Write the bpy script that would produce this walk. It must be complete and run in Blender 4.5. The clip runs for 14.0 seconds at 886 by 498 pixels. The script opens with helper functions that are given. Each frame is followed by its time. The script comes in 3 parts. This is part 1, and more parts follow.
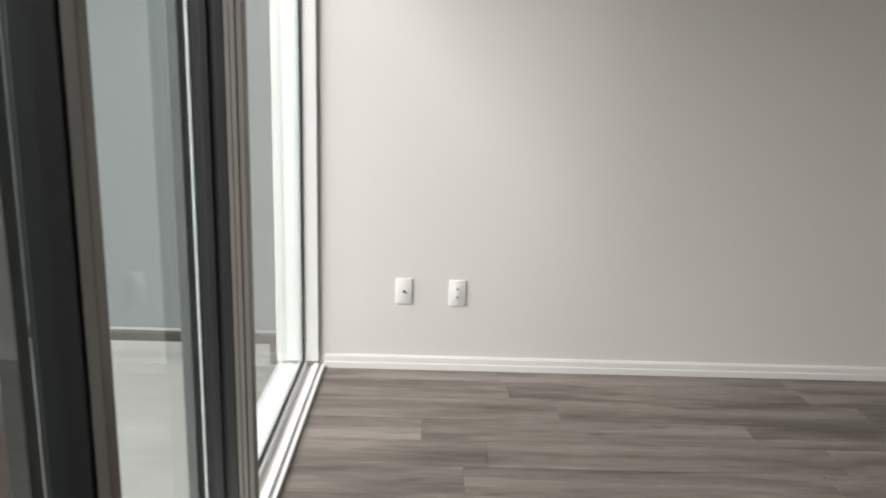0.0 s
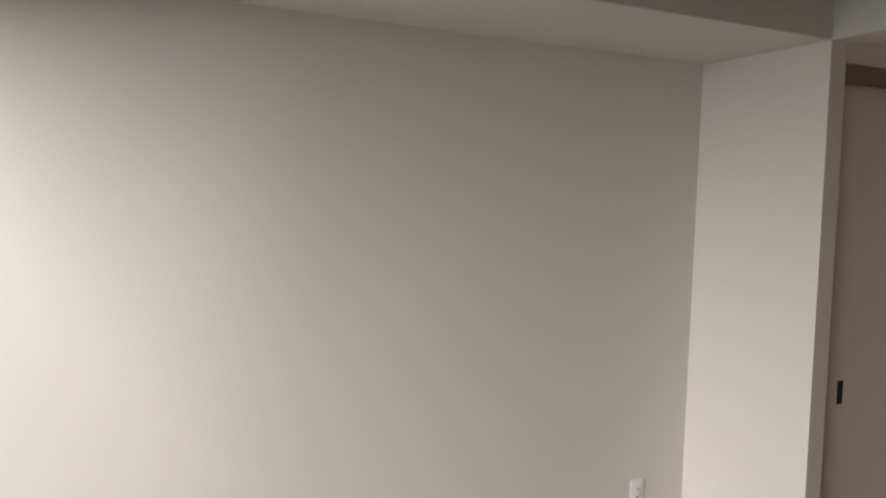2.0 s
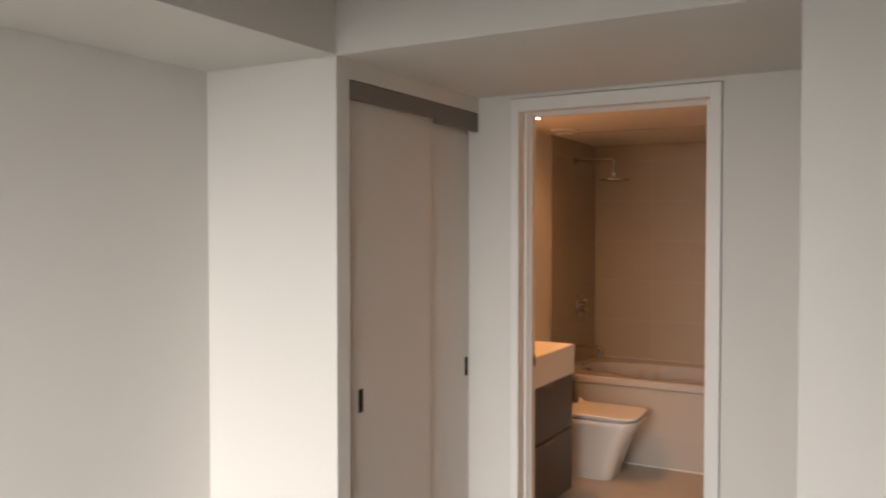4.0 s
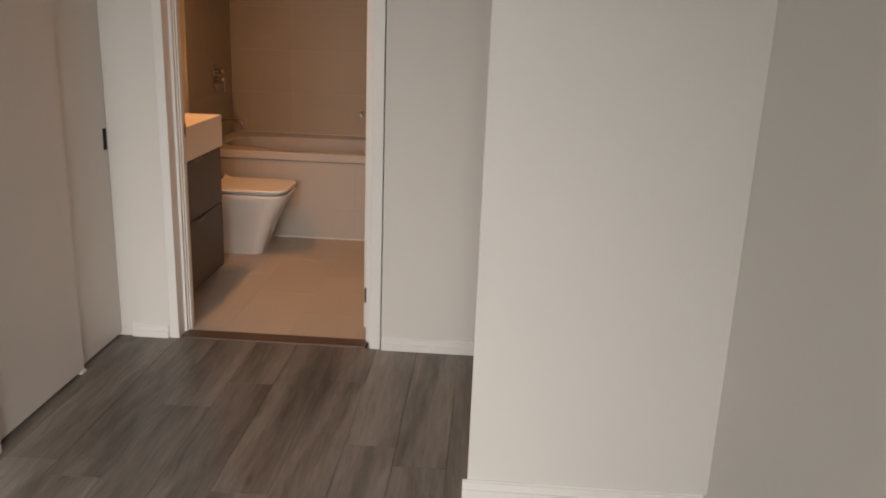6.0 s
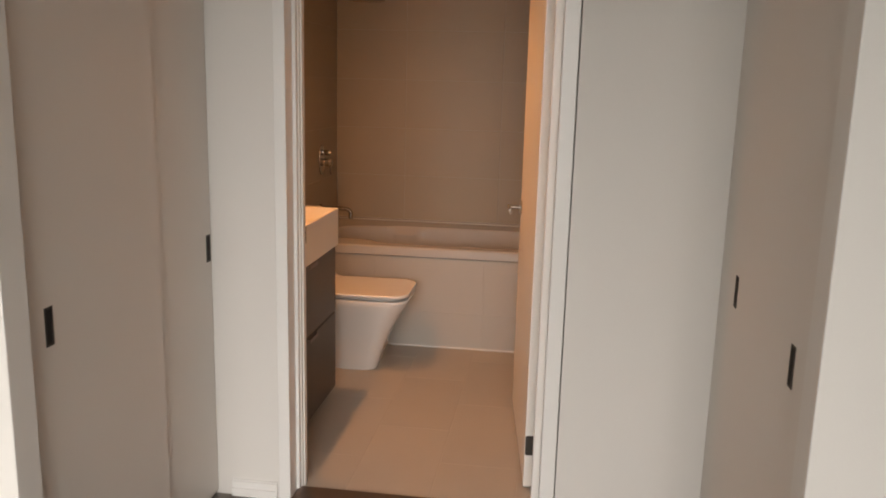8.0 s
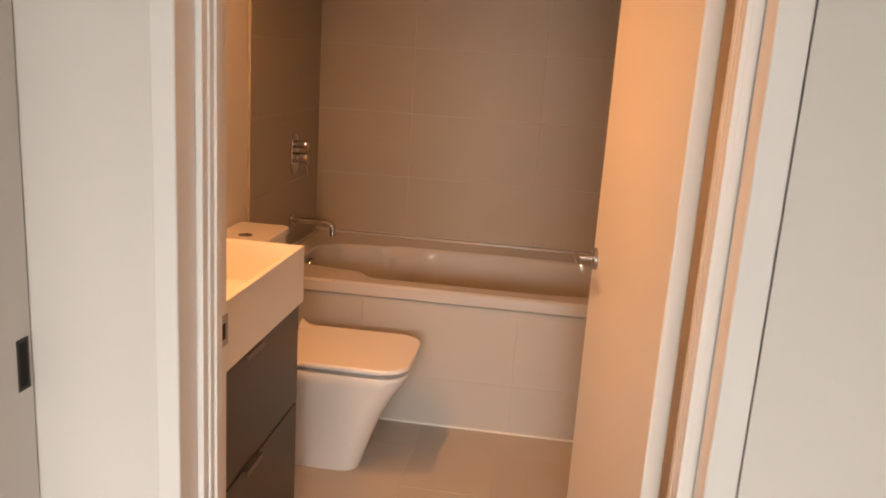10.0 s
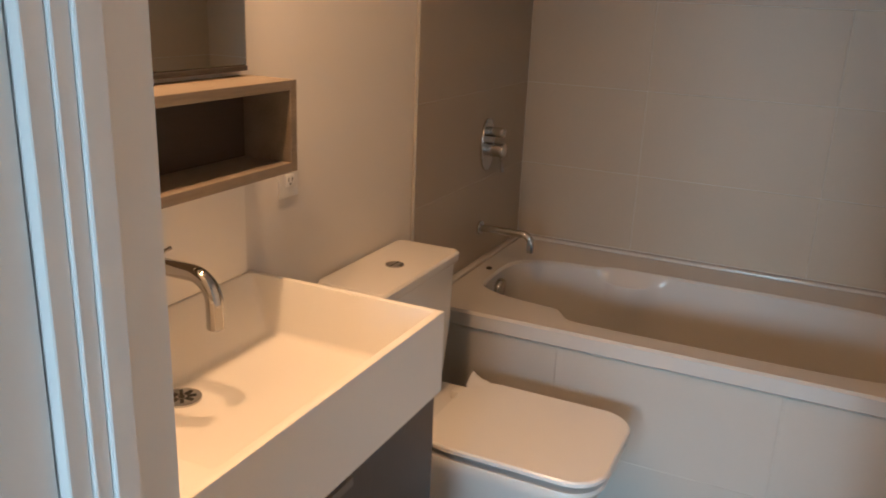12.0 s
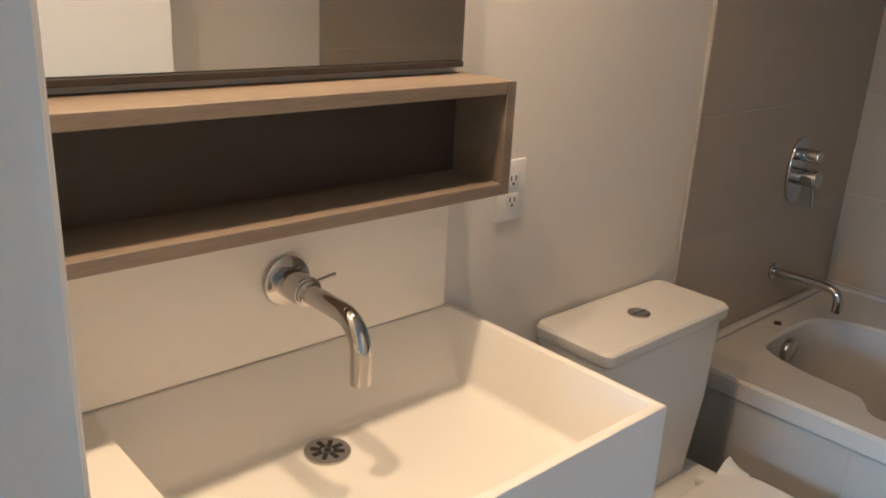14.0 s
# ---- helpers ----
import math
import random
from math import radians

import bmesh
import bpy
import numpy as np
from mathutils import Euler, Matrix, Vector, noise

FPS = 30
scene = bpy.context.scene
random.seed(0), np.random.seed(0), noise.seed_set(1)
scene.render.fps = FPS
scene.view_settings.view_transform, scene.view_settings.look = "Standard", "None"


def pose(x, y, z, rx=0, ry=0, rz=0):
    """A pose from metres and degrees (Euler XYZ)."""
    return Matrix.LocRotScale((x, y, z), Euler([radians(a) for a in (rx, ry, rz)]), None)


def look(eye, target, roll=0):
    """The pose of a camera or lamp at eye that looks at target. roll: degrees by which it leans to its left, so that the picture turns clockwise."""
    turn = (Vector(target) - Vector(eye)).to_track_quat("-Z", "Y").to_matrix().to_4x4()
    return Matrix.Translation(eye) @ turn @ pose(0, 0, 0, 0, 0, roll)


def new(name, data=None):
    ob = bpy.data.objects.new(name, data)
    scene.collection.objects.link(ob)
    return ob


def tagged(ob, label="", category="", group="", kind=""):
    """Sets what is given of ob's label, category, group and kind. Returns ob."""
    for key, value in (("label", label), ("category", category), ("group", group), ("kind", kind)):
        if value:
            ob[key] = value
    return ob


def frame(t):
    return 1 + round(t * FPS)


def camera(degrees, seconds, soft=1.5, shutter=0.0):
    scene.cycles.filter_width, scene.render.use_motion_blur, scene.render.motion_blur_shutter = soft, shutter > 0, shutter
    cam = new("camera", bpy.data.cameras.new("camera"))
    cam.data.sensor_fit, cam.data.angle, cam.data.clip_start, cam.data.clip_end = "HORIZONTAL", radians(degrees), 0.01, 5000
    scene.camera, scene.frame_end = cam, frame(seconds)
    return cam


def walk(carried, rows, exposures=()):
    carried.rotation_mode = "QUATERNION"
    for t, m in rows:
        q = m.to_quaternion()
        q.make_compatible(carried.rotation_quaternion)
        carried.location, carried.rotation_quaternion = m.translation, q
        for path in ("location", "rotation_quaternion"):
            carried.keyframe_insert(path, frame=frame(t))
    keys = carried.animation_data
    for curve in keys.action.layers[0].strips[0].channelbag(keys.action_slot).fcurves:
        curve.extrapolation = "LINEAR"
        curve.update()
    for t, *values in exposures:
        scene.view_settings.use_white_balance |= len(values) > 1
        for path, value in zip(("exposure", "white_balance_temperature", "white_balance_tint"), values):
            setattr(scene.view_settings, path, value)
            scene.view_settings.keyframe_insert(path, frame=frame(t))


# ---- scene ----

# ================= camera and walk =================
cam = camera(57.1, 14.0, 1.8, 0.25)
PATH = [
    (0, (-2.588, -2.678, 1.355), (-2.564, -0.736, 0.879), 1.7),
    (0.5, (-2.596, -2.463, 1.345), (-2.261, -0.557, 0.843), 2.9),
    (1, (-2.564, -2.296, 1.382), (-1.924, -0.476, 0.854), 3.7),
    (1.5, (-2.536, -2.173, 1.416), (-1.705, -0.388, 1.063), 3.2),
    (2, (-2.491, -2.079, 1.562), (-1.637, -0.274, 1.45), 1.9),
    (2.5, (-2.425, -2.088, 1.599), (-1.543, -0.293, 1.648), 0.5),
    (3, (-2.408, -1.939, 1.6), (-1.268, -0.298, 1.672), -1.2),
    (3.5, (-2.351, -1.872, 1.601), (-0.892, -0.505, 1.643), -0.6),
    (4, (-2.374, -1.803, 1.565), (-0.639, -0.81, 1.514), -0.0),
    (4.2, (-2.38, -1.783, 1.548), (-0.583, -0.912, 1.44), -0.1),
    (6.3, (-2.179, -1.5, 1.437), (-0.261, -1.435, 0.872), 2.4),
    (6.5, (-2.093, -1.466, 1.43), (-0.176, -1.29, 0.885), 1.9),
    (7, (-1.921, -1.325, 1.438), (-0.003, -1.024, 0.957), 1.4),
    (7.5, (-1.712, -1.138, 1.458), (0.222, -0.857, 1.03), 0.7),
    (8, (-1.429, -1.068, 1.453), (0.514, -0.811, 1.055), 1.5),
    (8.2, (-1.307, -1.022, 1.452), (0.64, -0.787, 1.059), 2.3),
    (10.3, (0.04, -0.783, 1.447), (1.968, -0.534, 0.976), 3.6),
    (10.5, (0.107, -0.778, 1.465), (2.031, -0.521, 0.982), 2.7),
    (11, (0.357, -0.766, 1.469), (2.263, -0.436, 0.964), 2.4),
    (11.5, (0.617, -0.779, 1.477), (2.452, -0.205, 0.926), 2.8),
    (12, (0.808, -0.714, 1.459), (2.541, 0.089, 0.866), 2.4),
    (12.5, (0.939, -0.663, 1.459), (2.54, 0.364, 0.838), 2.5),
    (13, (1.068, -0.661, 1.454), (2.443, 0.637, 0.804), 2.8),
    (13.5, (1.17, -0.666, 1.439), (2.413, 0.74, 0.749), 2.5),
    (14, (1.193, -0.642, 1.449), (2.474, 0.752, 0.803), 2.9),
]
EXPOSURES = [
    (0.0, -0.80, 6250, 8),
    (1.5, -0.84, 6250, 10),
    (2.0, -0.66, 6400, 10),
    (2.5, -0.22, 6500, 10),
    (3.0, -0.02, 6500, 10),
    (4.0, 0.05, 6500, 10),
    (6.5, -0.28, 6600, 10),
    (7.5, -0.27, 6650, 10),
    (8.2, 0.14, 6600, 10),
    (10.3, 0.50, 6900, 12),
    (11.0, 0.48, 6150, 7),
    (11.5, 0.42, 4800, -5),
    (12.0, 0.44, 4400, -10),
    (12.5, 0.53, 3960, -14),
    (13.0, 0.60, 3930, -16),
    (14.0, 0.62, 3530, -17),
]
walk(cam, [(t, look(eye, target, roll)) for t, eye, target, roll in PATH], EXPOSURES)

# ================= world and light =================
world = bpy.data.worlds.new("overcast_sky")
scene.world = world
world.use_nodes = True
wn, wl = world.node_tree.nodes, world.node_tree.links
sky = wn.new("ShaderNodeTexSky")
sky.sky_type, sky.sun_disc = "NISHITA", False
sky.sun_elevation, sky.sun_rotation = radians(48), radians(80)
sky.air_density, sky.dust_density = 1.5, 4.0
greyed = wn.new("ShaderNodeHueSaturation")
greyed.inputs["Saturation"].default_value = 0.25
wl.new(sky.outputs[0], greyed.inputs["Color"])
wl.new(greyed.outputs[0], wn["Background"].inputs[0])
SKY_STRENGTH = 0.15
wn["Background"].inputs[1].default_value = SKY_STRENGTH

sun_data = bpy.data.lights.new("sun", "SUN")
sun_data.energy, sun_data.angle, sun_data.color = 0.8, radians(20), (1.0, 0.96, 0.9)
sun = new("sun", sun_data)
sun.matrix_world = look((6, 1, 8), (0, 0, 0))

SKY_WATTS = 1320      # bright sky over the balcony rail
sky_data = bpy.data.lights.new("balcony_daylight", "AREA")
sky_data.shape, sky_data.size, sky_data.size_y = "RECTANGLE", 5.0, 4.0
sky_data.energy, sky_data.color = SKY_WATTS, (1.0, 0.945, 0.905)
new("balcony_daylight", sky_data).matrix_world = look((-6.8, -1.9, 3.45), (-1.6, -0.9, 0.5))

POT_WATTS = 33
POTS = [(1.42, 0.075), (2.00, 0.090)]
for px_, py_ in POTS:
    d = bpy.data.lights.new("pot_light_lamp", "SPOT")
    d.energy, d.color, d.spot_size, d.spot_blend, d.shadow_soft_size = POT_WATTS, (1.0, 0.41, 0.135), radians(160), 0.65, 0.035
    new("pot_light_lamp", d).matrix_world = look((px_, py_, 2.192), (px_, py_ - 0.001, 0))

# ================= materials =================
def material(name, colour, rough=0.5, metal=0.0, vary=0.06, scale=3.0, fine=220.0, bump=0.05, stretch=(1, 1, 1), coat=0.0, per_object=0.0, coords="Object", steep=0.2):
    """Principled surface with broad and fine variation and a fine relief, in metres."""
    m = bpy.data.materials.new(name)
    m.use_nodes = True
    n, l = m.node_tree.nodes, m.node_tree.links
    p = n["Principled BSDF"]
    p.inputs["Metallic"].default_value = metal
    p.inputs["Coat Weight"].default_value = coat
    tc, mp = n.new("ShaderNodeTexCoord"), n.new("ShaderNodeMapping")
    mp.inputs["Scale"].default_value = stretch
    l.new(tc.outputs[coords], mp.inputs["Vector"])
    vec = mp.outputs[0]
    info = None
    if per_object:
        info = n.new("ShaderNodeObjectInfo")
        off, mul = n.new("ShaderNodeVectorMath"), n.new("ShaderNodeVectorMath")
        mul.operation = "SCALE"
        mul.inputs[0].default_value = (37.0, 53.0, 11.0)
        l.new(info.outputs["Random"], mul.inputs["Scale"])
        l.new(vec, off.inputs[0])
        l.new(mul.outputs[0], off.inputs[1])
        vec = off.outputs[0]
    broad, grain = n.new("ShaderNodeTexNoise"), n.new("ShaderNodeTexNoise")
    broad.inputs["Scale"].default_value, broad.inputs["Detail"].default_value = scale, 4
    grain.inputs["Scale"].default_value, grain.inputs["Detail"].default_value = fine, 3
    l.new(vec, broad.inputs["Vector"])
    l.new(vec, grain.inputs["Vector"])
    mix = n.new("ShaderNodeMath")
    mix.operation = "MULTIPLY_ADD"
    mix.inputs[1].default_value = 0.7
    l.new(broad.outputs["Fac"], mix.inputs[0])
    part2 = n.new("ShaderNodeMath")
    part2.operation = "MULTIPLY"
    part2.inputs[1].default_value = 0.3
    l.new(grain.outputs["Fac"], part2.inputs[0])
    l.new(part2.outputs[0], mix.inputs[2])
    value = mix.outputs[0]
    if per_object:
        add = n.new("ShaderNodeMath")
        add.operation = "MULTIPLY_ADD"
        add.inputs[1].default_value = per_object
        l.new(info.outputs["Random"], add.inputs[0])
        l.new(value, add.inputs[2])
        value = add.outputs[0]
    ramp = n.new("ShaderNodeValToRGB")
    ramp.color_ramp.elements[0].position, ramp.color_ramp.elements[1].position = 0.5 - steep, 0.5 + steep + per_object
    ramp.color_ramp.elements[0].color = (*[c * (1 - vary) for c in colour], 1)
    ramp.color_ramp.elements[1].color = (*[min(1, c * (1 + vary)) for c in colour], 1)
    l.new(value, ramp.inputs[0])
    l.new(ramp.outputs[0], p.inputs["Base Color"])
    rr = n.new("ShaderNodeMapRange")
    rr.inputs["To Min"].default_value, rr.inputs["To Max"].default_value = max(0.02, rough - 0.06), min(1, rough + 0.06)
    l.new(broad.outputs["Fac"], rr.inputs["Value"])
    l.new(rr.outputs[0], p.inputs["Roughness"])
    if bump:
        b = n.new("ShaderNodeBump")
        b.inputs["Strength"].default_value, b.inputs["Distance"].default_value = bump, 0.002
        l.new(grain.outputs["Fac"], b.inputs["Height"])
        l.new(b.outputs[0], p.inputs["Normal"])
    return m


PAINT = material("wall_paint", (0.71, 0.685, 0.65), 0.62, vary=0.018, scale=1.2, fine=260, bump=0.12)
TRIM = material("trim_paint", (0.80, 0.785, 0.76), 0.38, vary=0.015, scale=4, bump=0.03)
CONCRETE = material("bare_concrete", (0.36, 0.34, 0.31), 0.85, vary=0.16, scale=2.2, fine=90, bump=0.35)
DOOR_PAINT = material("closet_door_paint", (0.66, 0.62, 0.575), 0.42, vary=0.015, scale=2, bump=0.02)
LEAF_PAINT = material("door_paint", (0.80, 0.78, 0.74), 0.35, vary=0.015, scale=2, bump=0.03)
PLANK = material("vinyl_plank", (0.194, 0.170, 0.149), 0.44, vary=0.50, scale=2.6, fine=21, bump=0.07, stretch=(0.34, 2.7, 1), per_object=0.09, steep=0.16)


def add_knots(m):
    """Dark grain streaks and scattered knots on a plank, along x."""
    n, l = m.node_tree.nodes, m.node_tree.links
    p = n["Principled BSDF"]
    base = p.inputs["Base Color"].links[0].from_socket
    tc, info = n.new("ShaderNodeTexCoord"), n.new("ShaderNodeObjectInfo")
    shift, place = n.new("ShaderNodeVectorMath"), n.new("ShaderNodeVectorMath")
    shift.operation = "SCALE"
    shift.inputs[0].default_value = (23.0, 41.0, 7.0)
    l.new(info.outputs["Random"], shift.inputs["Scale"])
    l.new(tc.outputs["Object"], place.inputs[0])
    l.new(shift.outputs[0], place.inputs[1])
    warp = n.new("ShaderNodeTexNoise")
    warp.inputs["Scale"].default_value, warp.inputs["Detail"].default_value = 3.0, 2
    l.new(place.outputs[0], warp.inputs["Vector"])
    bend = n.new("ShaderNodeVectorMath")
    bend.operation = "MULTIPLY_ADD"
    bend.inputs[1].default_value = (0.0, 0.055, 0.0)
    l.new(warp.outputs["Color"], bend.inputs[0])
    l.new(place.outputs[0], bend.inputs[2])

    def stretched(scale):
        mp = n.new("ShaderNodeMapping")
        mp.inputs["Scale"].default_value = scale
        l.new(bend.outputs[0], mp.inputs["Vector"])
        return mp.outputs[0]

    def darker(fac, lo, hi, amount, colour):
        mr, mx = n.new("ShaderNodeMapRange"), n.new("ShaderNodeMix")
        mr.inputs["From Min"].default_value, mr.inputs["From Max"].default_value = lo, hi
        mr.inputs["To Min"].default_value, mr.inputs["To Max"].default_value = 0.0, amount
        mx.data_type, mx.blend_type = "RGBA", "MULTIPLY"
        l.new(fac, mr.inputs["Value"])
        l.new(mr.outputs[0], mx.inputs["Factor"])
        l.new(colour, mx.inputs["A"])
        mx.inputs["B"].default_value = (0.42, 0.40, 0.38, 1)
        return mx.outputs["Result"]

    streak = n.new("ShaderNodeTexNoise")
    streak.inputs["Scale"].default_value, streak.inputs["Detail"].default_value, streak.inputs["Roughness"].default_value = 1.0, 6, 0.62
    l.new(stretched((1.1, 9.5, 1.0)), streak.inputs["Vector"])
    fine = n.new("ShaderNodeTexNoise")
    fine.inputs["Scale"].default_value, fine.inputs["Detail"].default_value = 1.0, 4
    l.new(stretched((7.0, 120.0, 1.0)), fine.inputs["Vector"])
    knot = n.new("ShaderNodeTexVoronoi")
    knot.inputs["Scale"].default_value = 1.0
    l.new(stretched((2.1, 7.5, 1.0)), knot.inputs["Vector"])
    c = darker(streak.outputs["Fac"], 0.46, 0.66, 0.95, base)
    c = darker(fine.outputs["Fac"], 0.52, 0.75, 0.35, c)
    c = darker(knot.outputs["Distance"], 0.13, 0.03, 0.8, c)
    l.new(c, p.inputs["Base Color"])


add_knots(PLANK)
SUBFLOOR = material("joint_dark", (0.05, 0.042, 0.036), 0.8)
FASCIA = material("rail_fascia", (0.17, 0.145, 0.125), 0.45, vary=0.08, scale=4)
PULL_DARK = material("pull_recess", (0.012, 0.010, 0.009), 0.94)
NICKEL = material("satin_nickel", (0.46, 0.43, 0.39), 0.32, metal=1.0, vary=0.05, bump=0.02)
BRONZE = material("dark_hinge_metal", (0.04, 0.034, 0.029), 0.7, metal=0.1, vary=0.1)
CHROME = material("chrome", (0.52, 0.51, 0.50), 0.06, metal=1.0, vary=0.02, bump=0.0)
TILE = material("porcelain_tile", (0.370, 0.321, 0.249), 0.46, vary=0.06, scale=3, fine=120, bump=0.03, per_object=0.25)
# Paler, smoother wall tile: light on the low tub front put into the colour.
TILE_LIT = material("porcelain_tile_lit", (0.45, 0.42, 0.375), 0.3, vary=0.04, scale=3, fine=120, bump=0.02, per_object=0.2)
GROUT = material("grout", (0.47, 0.44, 0.39), 0.85, vary=0.08, scale=30)
FLOOR_TILE = material("floor_tile", (0.44, 0.41, 0.365), 0.48, vary=0.06, scale=4, fine=140, bump=0.05, per_object=0.25)
THRESHOLD = material("threshold_wood", (0.10, 0.062, 0.042), 0.45, vary=0.2, scale=9, stretch=(2, 0.3, 1))
ACRYLIC = material("tub_acrylic", (0.48, 0.465, 0.44), 0.08, vary=0.012, bump=0.0)
CERAMIC = material("ceramic", (0.74, 0.725, 0.70), 0.10, vary=0.01, bump=0.0, coat=0.5)
SEAT = material("seat_plastic", (0.79, 0.775, 0.745), 0.22, vary=0.01, bump=0.0)
SOLID = material("solid_surface", (0.82, 0.80, 0.76), 0.36, vary=0.012, bump=0.02)
VANITY = material("taupe_laminate", (0.070, 0.054, 0.043), 0.42, vary=0.16, scale=6, fine=130, bump=0.06, stretch=(1.6, 1, 0.25))
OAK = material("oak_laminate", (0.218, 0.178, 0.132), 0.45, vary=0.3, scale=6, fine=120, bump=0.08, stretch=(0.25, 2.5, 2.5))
# Oak laminate again, with the shade inside the open shelf put into its colour.
OAK_SHADED = material("oak_laminate_shaded", (0.06, 0.047, 0.036), 0.5, vary=0.2, scale=6, fine=120, bump=0.08, stretch=(0.25, 2.5, 2.5))
PLATE = material("outlet_plastic", (0.80, 0.795, 0.78), 0.3, vary=0.01, bump=0.0)
SLOT = material("slot_black", (0.015, 0.015, 0.015), 0.6)
ALU_DARK = material("aluminium_dark", (0.045, 0.047, 0.046), 0.42, metal=0.5, vary=0.1)
ALU_GREY = material("aluminium_grey", (0.35, 0.345, 0.33), 0.42, metal=0.0, vary=0.06)
ALU_MID = material("aluminium_mid", (0.16, 0.165, 0.165), 0.42, metal=0.2, vary=0.08)
ALU_WARM = material("aluminium_taupe", (0.20, 0.185, 0.168), 0.45, metal=0.1, vary=0.07)
ALU_WHITE = material("aluminium_white", (0.80, 0.80, 0.79), 0.35, vary=0.02)
RUBBER = material("black_gasket", (0.02, 0.02, 0.021), 0.6)
BALCONY = material("balcony_concrete", (0.30, 0.292, 0.28), 0.85, vary=0.12, scale=2, bump=0.3)
CAULK = material("white_trim_bead", (0.78, 0.76, 0.72), 0.45)


def glass_material():
    m = bpy.data.materials.new("window_glass")
    m.use_nodes = True
    n, l = m.node_tree.nodes, m.node_tree.links
    n.clear()
    out, mix, tr, gl, fr = (n.new(k) for k in ("ShaderNodeOutputMaterial", "ShaderNodeMixShader", "ShaderNodeBsdfTransparent", "ShaderNodeBsdfGlossy", "ShaderNodeFresnel"))
    tr.inputs[0].default_value = (0.86, 0.90, 0.88, 1)
    gl.inputs["Roughness"].default_value = 0.0
    fr.inputs[0].default_value = 1.75
    l.new(fr.outputs[0], mix.inputs[0])
    l.new(tr.outputs[0], mix.inputs[1])
    l.new(gl.outputs[0], mix.inputs[2])
    l.new(mix.outputs[0], out.inputs[0])
    return m


def emitter(name, colour, strength):
    m = bpy.data.materials.new(name)
    m.use_nodes = True
    p = m.node_tree.nodes["Principled BSDF"]
    p.inputs["Emission Color"].default_value = (*colour, 1)
    p.inputs["Emission Strength"].default_value = strength
    return m


GLASS = glass_material()
CLEAR = bpy.data.materials.new("clear_glass_body")
CLEAR.use_nodes = True
CLEAR.node_tree.nodes.clear()
clear_out, clear_bsdf = CLEAR.node_tree.nodes.new("ShaderNodeOutputMaterial"), CLEAR.node_tree.nodes.new("ShaderNodeBsdfTransparent")
clear_bsdf.inputs[0].default_value = (0.95, 0.97, 0.96, 1)
CLEAR.node_tree.links.new(clear_bsdf.outputs[0], clear_out.inputs[0])
MIRROR = material("mirror_silver", (0.92, 0.93, 0.92), 0.015, metal=1.0, vary=0.005, bump=0.0)
for link in list(MIRROR.node_tree.links):
    if link.to_socket.name == "Roughness":
        MIRROR.node_tree.links.remove(link)
MIRROR.node_tree.nodes["Principled BSDF"].inputs["Roughness"].default_value = 0.01
LAMP_GLOW = emitter("pot_light_glow", (1.0, 0.72, 0.42), 14.0)


# ================= mesh helpers =================
def add_box(bm, x0, x1, y0, y1, z0, z1, bevel=0.0, segments=2):
    made = bmesh.ops.create_cube(bm, size=1.0, matrix=Matrix.LocRotScale(((x0 + x1) / 2, (y0 + y1) / 2, (z0 + z1) / 2), None, (x1 - x0, y1 - y0, z1 - z0)))
    if bevel:
        edges = {e for v in made["verts"] for e in v.link_edges}
        bmesh.ops.bevel(bm, geom=list(edges), offset=bevel, segments=segments, affect="EDGES", profile=0.5)
    return bm


def box(x0, x1, y0, y1, z0, z1, bevel=0.0, segments=2):
    return add_box(bmesh.new(), x0, x1, y0, y1, z0, z1, bevel, segments)


def boxes(*rows):
    bm = bmesh.new()
    for row in rows:
        add_box(bm, *row)
    return bm


def add_cylinder(bm, centre, axis, radius, length, bevel=0.0, segments=32):
    """A round piece whose middle is at centre, along axis."""
    turn = Vector(axis).to_track_quat("Z", "Y").to_matrix().to_4x4()
    made = bmesh.ops.create_cone(bm, cap_ends=True, segments=segments, radius1=radius, radius2=radius, depth=length, matrix=Matrix.Translation(centre) @ turn)
    if bevel:
        rims = {e for v in made["verts"] for e in v.link_edges if any(len(f.verts) > 4 for f in e.link_faces)}
        bmesh.ops.bevel(bm, geom=list(rims), offset=bevel, segments=2, affect="EDGES", profile=0.5)
    return bm


def tube(points, radius, sides=20, caps=True):
    """A round bar along a smooth line of points."""
    bm, rings = bmesh.new(), []
    pts = [Vector(p) for p in points]
    up = Vector((1, 0, 0))
    for i, p in enumerate(pts):
        d = (pts[min(i + 1, len(pts) - 1)] - pts[max(i - 1, 0)]).normalized()
        a = d.cross(up)
        if a.length < 0.1:
            a = d.cross(Vector((0, 1, 0)))
        a.normalize()
        b = d.cross(a).normalized()
        rings.append([bm.verts.new(p + radius * (math.cos(2 * math.pi * k / sides) * a + math.sin(2 * math.pi * k / sides) * b)) for k in range(sides)])
    for r0, r1 in zip(rings, rings[1:]):
        for k in range(sides):
            bm.faces.new((r0[k], r0[(k + 1) % sides], r1[(k + 1) % sides], r1[k]))
    if caps:
        bm.faces.new(rings[0])
        bm.faces.new(rings[-1])
    bmesh.ops.recalc_face_normals(bm, faces=bm.faces)
    return bm


def arc(centre, start, end, steps=10):
    """Points on the quarter turn about centre from start to end."""
    c, a, b = Vector(centre), Vector(start) - Vector(centre), Vector(end) - Vector(centre)
    return [c + a * math.cos(t) + b * math.sin(t) for t in (math.pi / 2 * k / steps for k in range(steps + 1))]


